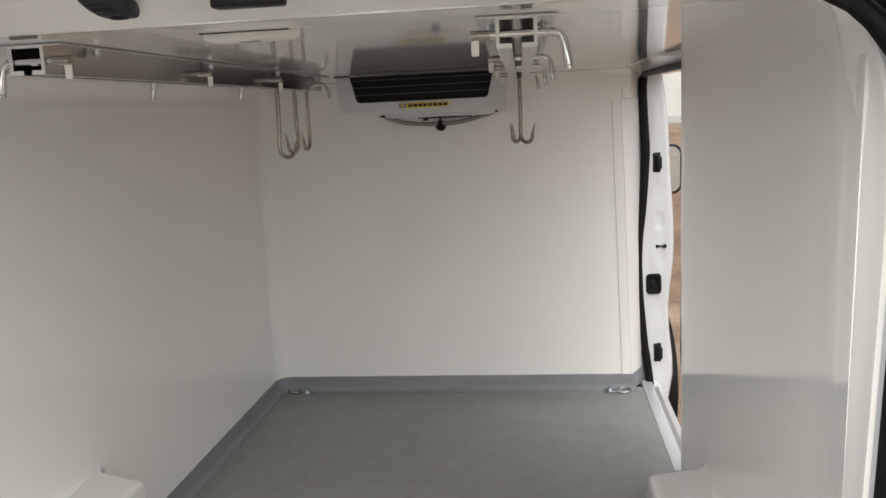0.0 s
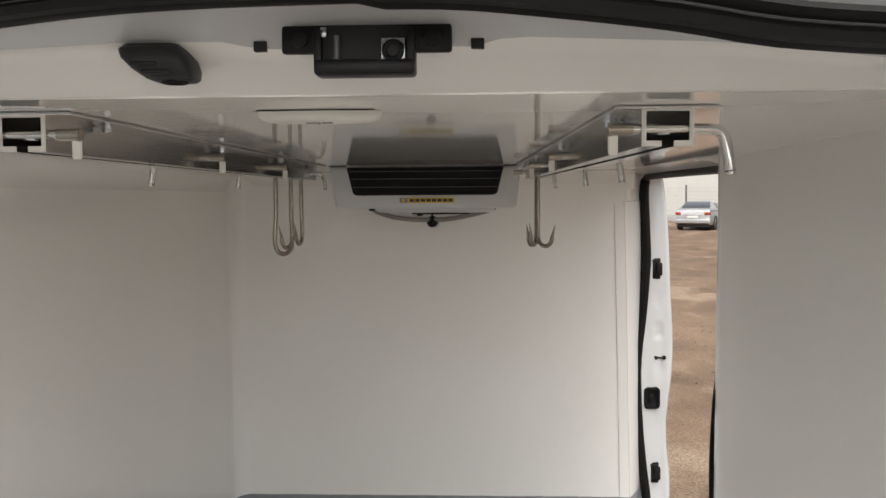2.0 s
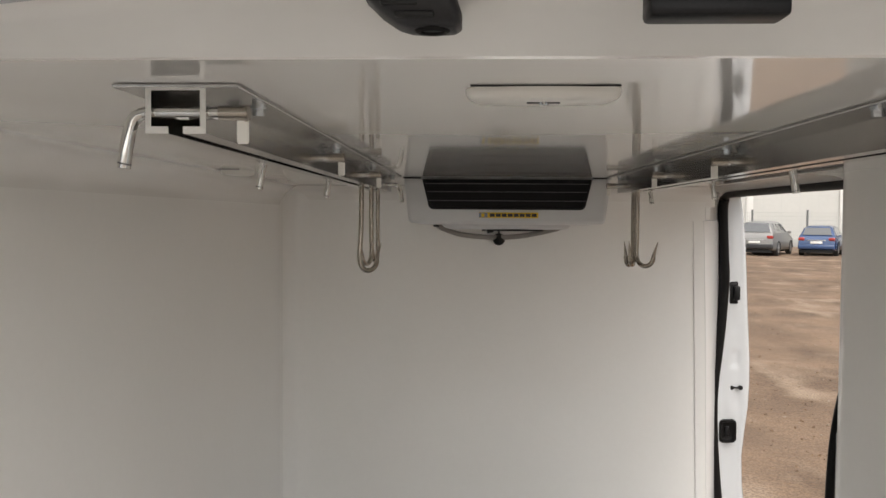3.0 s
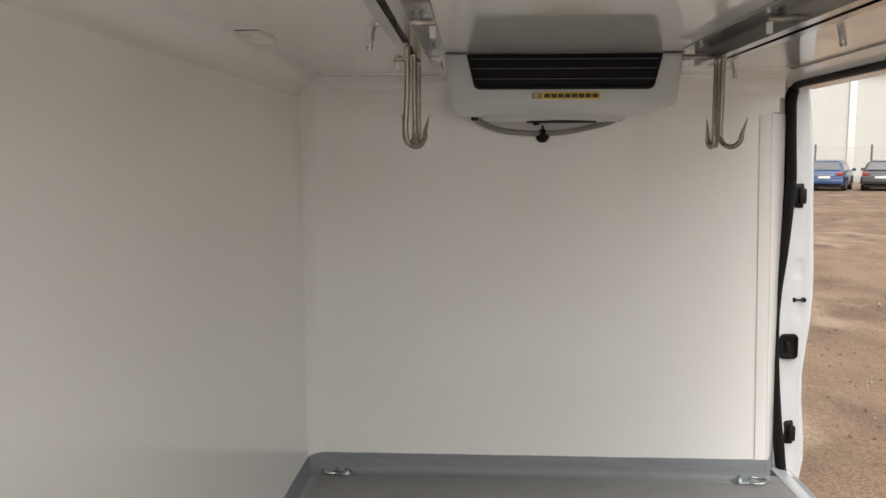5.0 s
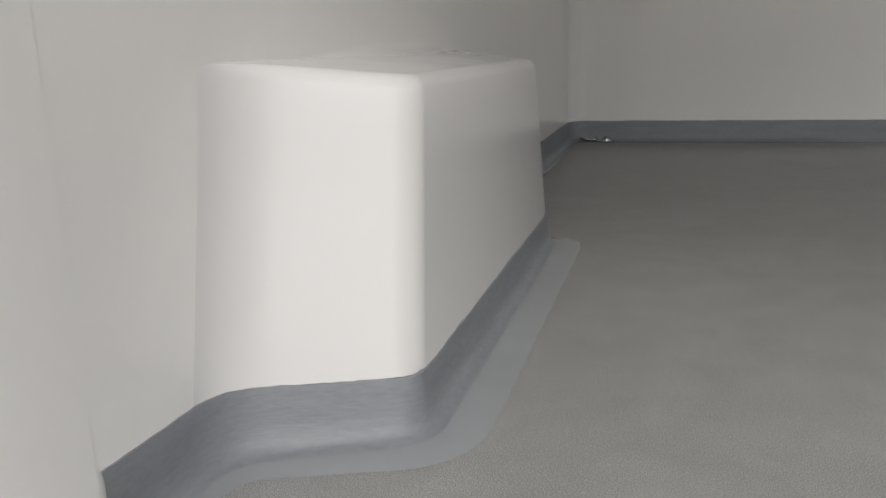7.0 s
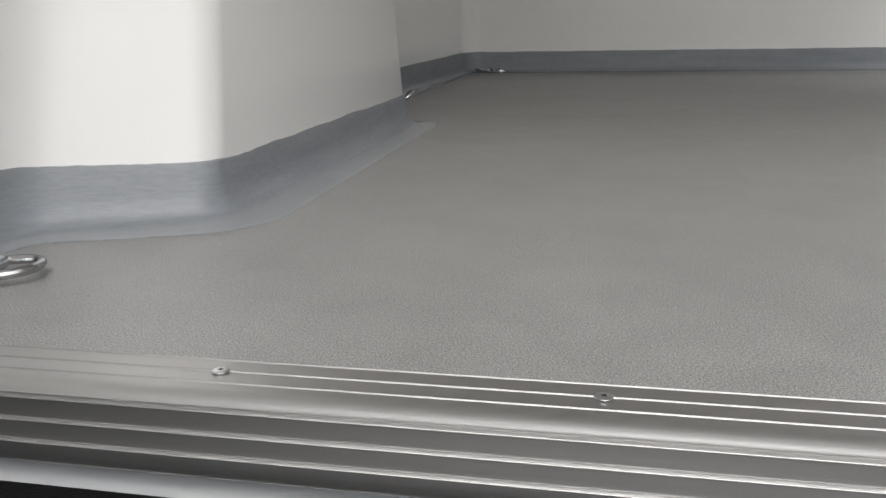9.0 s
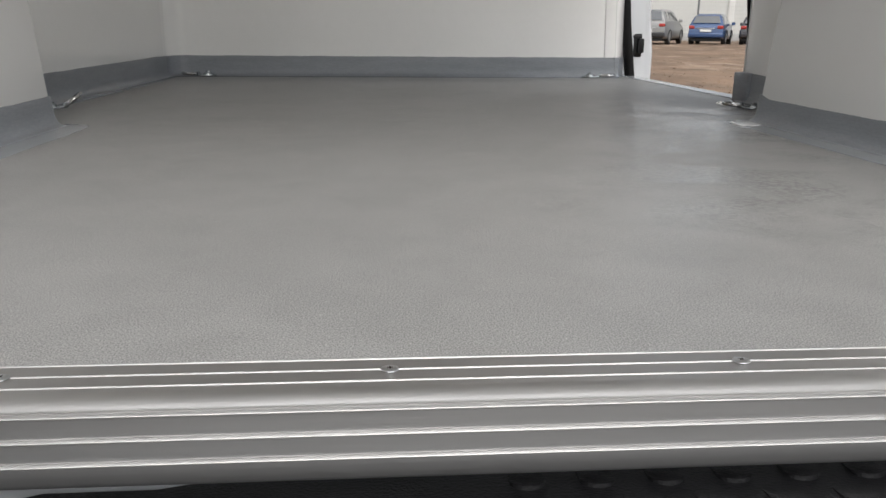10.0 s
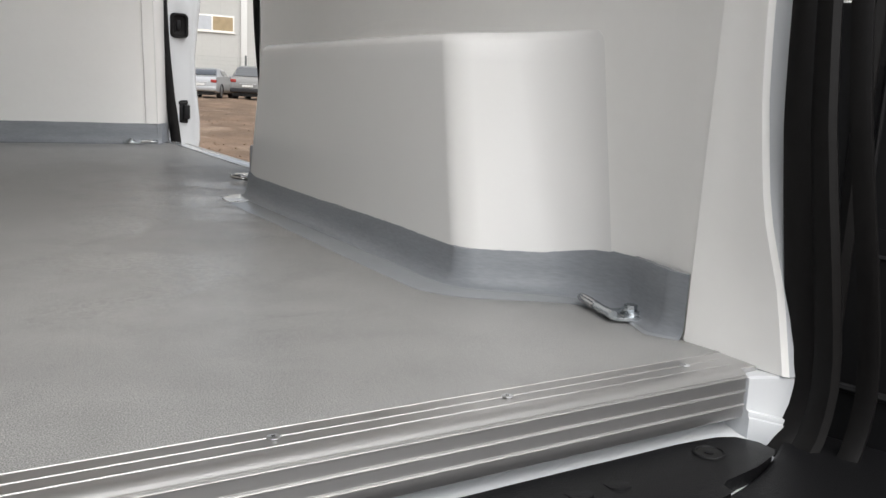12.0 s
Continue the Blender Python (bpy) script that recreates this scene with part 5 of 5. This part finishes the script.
bm = bmesh.new()
for k in range(700):
    y = 2.5 + 28 * rnd.random() ** 1.6
    clod(bm, 1.4 + y * (0.16 + 0.42 * rnd.random()), y, rnd.uniform(0.010, 0.032))
lumps = bmesh.new()
for k in range(3600):
    y = 2.5 + 24 * rnd.random() ** 1.9
    clod(lumps, 1.2 + y * (0.14 + 0.46 * rnd.random()), y, 0.008 + 0.030 * rnd.random() ** 3)
tagged(part("soil_clods", lumps, DIRT, None, "loose brown lumps of soil on the yard"), kind="stuff", category="soil")
tagged(part("gravel", bm, STONE, None, "scattered pale stones on the dirt"), kind="stuff", category="gravel")

# building with pilaster strips and one window
bld = empty("warehouse_building", (18.0, 54.0, GROUND), "pale grey warehouse with light vertical strips", "building")
part("wall", box((-60, 0.0, -0.2), (60, 18, 6.9)), CLAD, bld)
part("plinth", box((-60, -0.06, -0.2), (60, -0.002, 0.45), 0.02), material("grey_plinth", (0.33, 0.33, 0.32), 0.7, stain=0.1), bld)
part("roof", box((-60.3, -0.4, 6.9), (60.3, 18.4, 7.2), 0.05), PILASTER, bld)
for k in range(-6, 7):
    part("pilaster_strip", box((5.9 * k - 0.86 - 0.22, -0.12, 0.46), (5.9 * k - 0.86 + 0.22, -0.003, 6.87), 0.03), PILASTER, bld)
for k in range(-30, 31):
    part("panel_joint", box((1.18 * k - 0.009, -0.006, 0.46), (1.18 * k + 0.009, -0.002, 6.87)), material("joint_grey", (0.42, 0.42, 0.41), 0.6) if k == -30 else bpy.data.materials["joint_grey"], bld)


def window(x0, x1, z0, z1):
    Wn = part("window", box((x0 + 0.002, -0.05, z0 + 0.002), (x1 - 0.002, -0.0035, z1 - 0.002), 0.01), LAMP_WHITE, bld, "white-framed two-pane window")
    t = 0.09
    xm = x0 + (x1 - x0) * 0.42
    part("pane", box((x0 + t, -0.056, z0 + t), (xm - t * 0.5, -0.051, z1 - t)), BLIND_PALE, Wn)
    part("pane", box((xm + t * 0.5, -0.056, z0 + t), (x1 - t, -0.051, z1 - t)), BLIND, Wn)
    part("glazing_frame", box((xm - t * 0.5, -0.064, z0), (xm + t * 0.5, -0.0565, z1), 0.003), LAMP_WHITE, Wn)
    part("sill", box((x0 - 0.05, -0.13, z0 - 0.06), (x1 + 0.05, -0.0515, z0), 0.01), LAMP_WHITE, Wn)


window(-3.95, -1.48, 3.95, 4.98)

# mesh fence
fence = empty("mesh_fence", (0.0, 44.0, GROUND), "grey wire mesh fence with dark posts", "fence")
xs_post = [2.7 + 2.86 * k for k in range(11)]
for x in xs_post:
    bm = box((x - 0.04, -0.04, 0), (x + 0.045, 0.04, 2.25), 0.006)
    part("post", bm, POST, fence)
bm = bmesh.new()
for k in range(290):
    x = 3.4 + 0.1 * k
    add_box(bm, (x - 0.004, -0.006, 0.05), (x + 0.004, 0.002, 2.12))
for k in range(11):
    z = 0.1 + 0.2 * k
    add_box(bm, (3.4, -0.010, z - 0.005), (32.2, -0.002, z + 0.005))
part("wire_mesh", bm, FENCE, fence, smooth=False)

TYRE = material("tyre_rubber", (0.02, 0.02, 0.02), 0.7)
RIM = material("alloy_rim", (0.5, 0.5, 0.5), 0.35, 0.8)
CARGLASS = material("car_glass", (0.035, 0.04, 0.045), 0.05, spec=1.0, coat=1.0)
TAIL = material("red_tail_lamp", (0.30, 0.03, 0.025), 0.2)
PLATE = material("pale_number_plate", (0.7, 0.7, 0.68), 0.4)
CARBLACK = material("black_car_trim", (0.02, 0.02, 0.022), 0.5)
UNDER = material("dark_car_underside", (0.012, 0.012, 0.012), 0.9)


def parked_car(x, y, paint, label, kind, turn=0.0, dark_bumper=False):
    """A car that shows its tail: kind is sedan, estate or hatch."""
    C = empty("parked_car", (x, y, GROUND), label, "car", "cars parked in a row", turn)
    L, H, W = {"sedan": (4.75, 1.45, 0.90), "estate": (4.7, 1.52, 0.91), "suv": (4.65, 1.66, 0.92), "hatch": (4.1, 1.47, 0.87)}[kind]
    tail = {"sedan": [(0.0, 0.62), (0.04, 0.95), (0.12, 1.03), (0.62, 1.06), (1.35, H - 0.06)],
            "estate": [(0.0, 0.60), (0.05, 0.92), (0.14, 0.98), (0.42, H - 0.10), (0.75, H - 0.03)],
            "suv": [(0.0, 0.66), (0.05, 1.02), (0.14, 1.08), (0.40, H - 0.10), (0.72, H - 0.04)],
            "hatch": [(0.0, 0.58), (0.05, 0.90), (0.16, 0.96), (0.46, H - 0.10), (0.80, H - 0.03)]}[kind]
    roof = [(1.9, H), (2.6, H - 0.02), (3.25, 1.02), (3.5, 0.96), (L - 0.25, 0.78), (L, 0.62)]
    belt = tail[2][1] - 0.02

    def half_width(z, yy):
        w = W if z <= 0.75 else W - 0.02 - (z - 0.75) * 0.02
        if z > belt:
            w = W - 0.05 - (z - belt) * 0.42
        end = min(yy, L - yy)
        return w * (1 - 0.10 * math.exp(-end * 3.2))
    top = tail + roof

    def top_at(v):
        """The outline's height, softened over a hand's width."""
        return sum(lerp_at(top, min(L, max(0.0, v + d))) for d in (-0.10, -0.05, 0, 0.05, 0.10)) / 5 if 0.12 < v < L - 0.12 else lerp_at(top, v)
    # body: cross sections along the car, with a crease at the shoulder and a rounded roof edge
    stations = [0.0, 0.03, 0.08, 0.14, 0.22, 0.32, 0.45, 0.6, 0.78, 0.98, 1.2, 1.45, 1.7, 2.0, 2.3, 2.6, 2.85, 3.05, 3.25, 3.5, 3.8, 4.1, L - 0.25, L - 0.12, L - 0.04, L]
    rings = []
    for v in sorted(set(x for x in stations if x <= L)):
        zt = top_at(v)
        zb = 0.24 + 0.12 * math.exp(-min(v, L - v) * 6)
        cabin = max(0.0, zt - belt)
        ring = []
        for z in (zb, zb + 0.05, 0.40, 0.52, 0.62, 0.70, 0.78, min(belt - 0.03, zt - 0.05), min(belt, zt - 0.025)):
            z = min(z, zt - 0.02)
            bulge = 0.018 * math.sin(math.pi * min(1, max(0, (z - 0.25) / 0.55))) - (0.05 if z == zb else 0)
            ring.append((half_width(z, v) - 0.012 + bulge, v, z))
        for k in (0.30, 0.62, 0.84, 0.95):
            z = min(belt, zt - 0.025) + (zt - min(belt, zt - 0.025)) * k
            ring.append((half_width(z, v) - 0.035 * k ** 3 - (0.05 * max(0, k - 0.8) * 5), v, z))
        ring.append((half_width(zt, v) * (0.72 if cabin > 0.1 else 0.80), v, zt + 0.004))
        rings.append(ring + [(-px, py, pz) for px, py, pz in reversed(ring)])
    bm = bmesh.new()
    loft(bm, rings, True, True)
    part("body", bm, paint, C, angle=62)
    # glass: rear window and side windows, just proud of the body
    a, c = (tail[3], tail[4]) if kind == "sedan" else (tail[2], tail[3])
    lo = (a[0] + 0.05 * (c[0] - a[0]), a[1] + 0.08 * (c[1] - a[1]))
    hi = (a[0] + 0.92 * (c[0] - a[0]), a[1] + 0.92 * (c[1] - a[1]))
    bm = bmesh.new()
    off = -0.035
    wl, wh = half_width(lo[1], lo[0]) * 0.86, half_width(hi[1], hi[0]) * 0.84
    vs = [bm.verts.new(p) for p in ((-wl, lo[0] + off, lo[1] + 0.02), (wl, lo[0] + off, lo[1] + 0.02), (wh, hi[0] + off, hi[1] + 0.02), (-wh, hi[0] + off, hi[1] + 0.02))]
    f = bm.faces.new(vs)
    r = bmesh.ops.extrude_face_region(bm, geom=[f])
    for v in [g for g in r["geom"] if isinstance(g, bmesh.types.BMVert)]:
        v.co.y += 0.03
    part("rear_window", bm, CARGLASS, C)
    for sx in (-1, 1):
        for y0, y1 in ((c[0] + 0.18, c[0] + 0.70), (c[0] + 0.76, 1.95), (2.02, 2.95)):
            if y1 - y0 < 0.2:
                continue
            z0, z1 = belt + 0.05, H - 0.13
            ya1, yb1 = (y0 + (0.10 if y0 < 1.2 else 0)), y1 - (0.45 if y1 > 2.5 else 0)
            bm = bmesh.new()
            q = []
            for yy, zz in ((y0, z0), (y1, z0), (yb1, z1), (ya1, z1)):
                q.append((yy, zz))
            for d in (0.012, -0.02):
                q2 = [bm.verts.new((sx * (half_width(zz, yy) + d), yy, zz)) for yy, zz in q]
                bm.faces.new(q2)
            bm.verts.ensure_lookup_table()
            for i in range(4):
                j = (i + 1) % 4
                bm.faces.new((bm.verts[i], bm.verts[j], bm.verts[4 + j], bm.verts[4 + i]))
            part("side_window", bm, CARGLASS, C)
        zt = 0.80 if kind != "suv" else 0.88
        part("tail_lamp", box((sx * W * 0.765 - 0.135, -0.02, zt - 0.06), (sx * W * 0.765 + 0.135, 0.26, zt + 0.09), 0.04, 3), TAIL, C)
        part("door_mirror", box((sx * (W + 0.10) - 0.09, 2.72, belt - 0.02), (sx * (W + 0.10) + 0.09, 2.86, belt + 0.13), 0.03), paint, C)
        for yy in (0.92, L - 0.95):
            Wh = part("wheel", cyl((sx * (W - 0.20), yy, 0.315), (sx * (W - 0.005), yy, 0.315), 0.315, 28), TYRE, C)
            bm = cyl((sx * (W - 0.03), yy, 0.315), (sx * (W + 0.004), yy, 0.315), 0.215, 24, 0.19)
            part("rim", bm, RIM, Wh)
            part("arch", tube([(sx * (W + 0.002), yy + 0.36 * math.cos(t), 0.315 + 0.36 * math.sin(t)) for t in [math.pi * k / 12 for k in range(13)]], 0.03, 6), CARBLACK if dark_bumper else UNDER, C)
    part("number_plate", box((-0.26, -0.045, 0.60), (0.26, 0.02, 0.71), 0.005), PLATE, C)
    part("bumper", box((-W * 0.93, -0.06, 0.34), (W * 0.93, 0.16, 0.56), 0.05, 3), CARBLACK if dark_bumper else paint, C)
    part("underside", box((-W * 0.80, 0.05, 0.16), (W * 0.80, L - 0.1, 0.30), 0.02), UNDER, C)
    part("tailgate_bar", box((-0.42, -0.028, 0.745), (0.42, 0.03, 0.775), 0.008), RIM, C)
    return C


SILVER = material("silver_car_paint", (0.40, 0.405, 0.415), 0.28, 0.35, coat=0.6)
GREYP = material("grey_silver_car_paint", (0.24, 0.237, 0.228), 0.30, 0.35, coat=0.6)
BLUE = material("blue_car_paint", (0.032, 0.066, 0.16), 0.25, 0.1, coat=0.6)
DARKP = material("charcoal_car_paint", (0.035, 0.032, 0.036), 0.25, 0.2, coat=0.6)
WHITEP = material("white_car_paint", (0.70, 0.70, 0.70), 0.25, coat=0.6)
parked_car(10.6, 40.0, SILVER, "silver saloon car parked with its tail towards the yard", "sedan", -27)
parked_car(12.85, 39.6, GREYP, "silver-grey estate with red tail lamps and roof rails", "suv", -31, True)
parked_car(15.75, 39.6, BLUE, "blue hatchback parked by the fence", "hatch", -29)
parked_car(18.35, 39.6, DARKP, "charcoal hatchback parked by the fence", "hatch", -28)
parked_car(20.75, 40.0, WHITEP, "silver-white estate parked by the fence", "estate", -28)
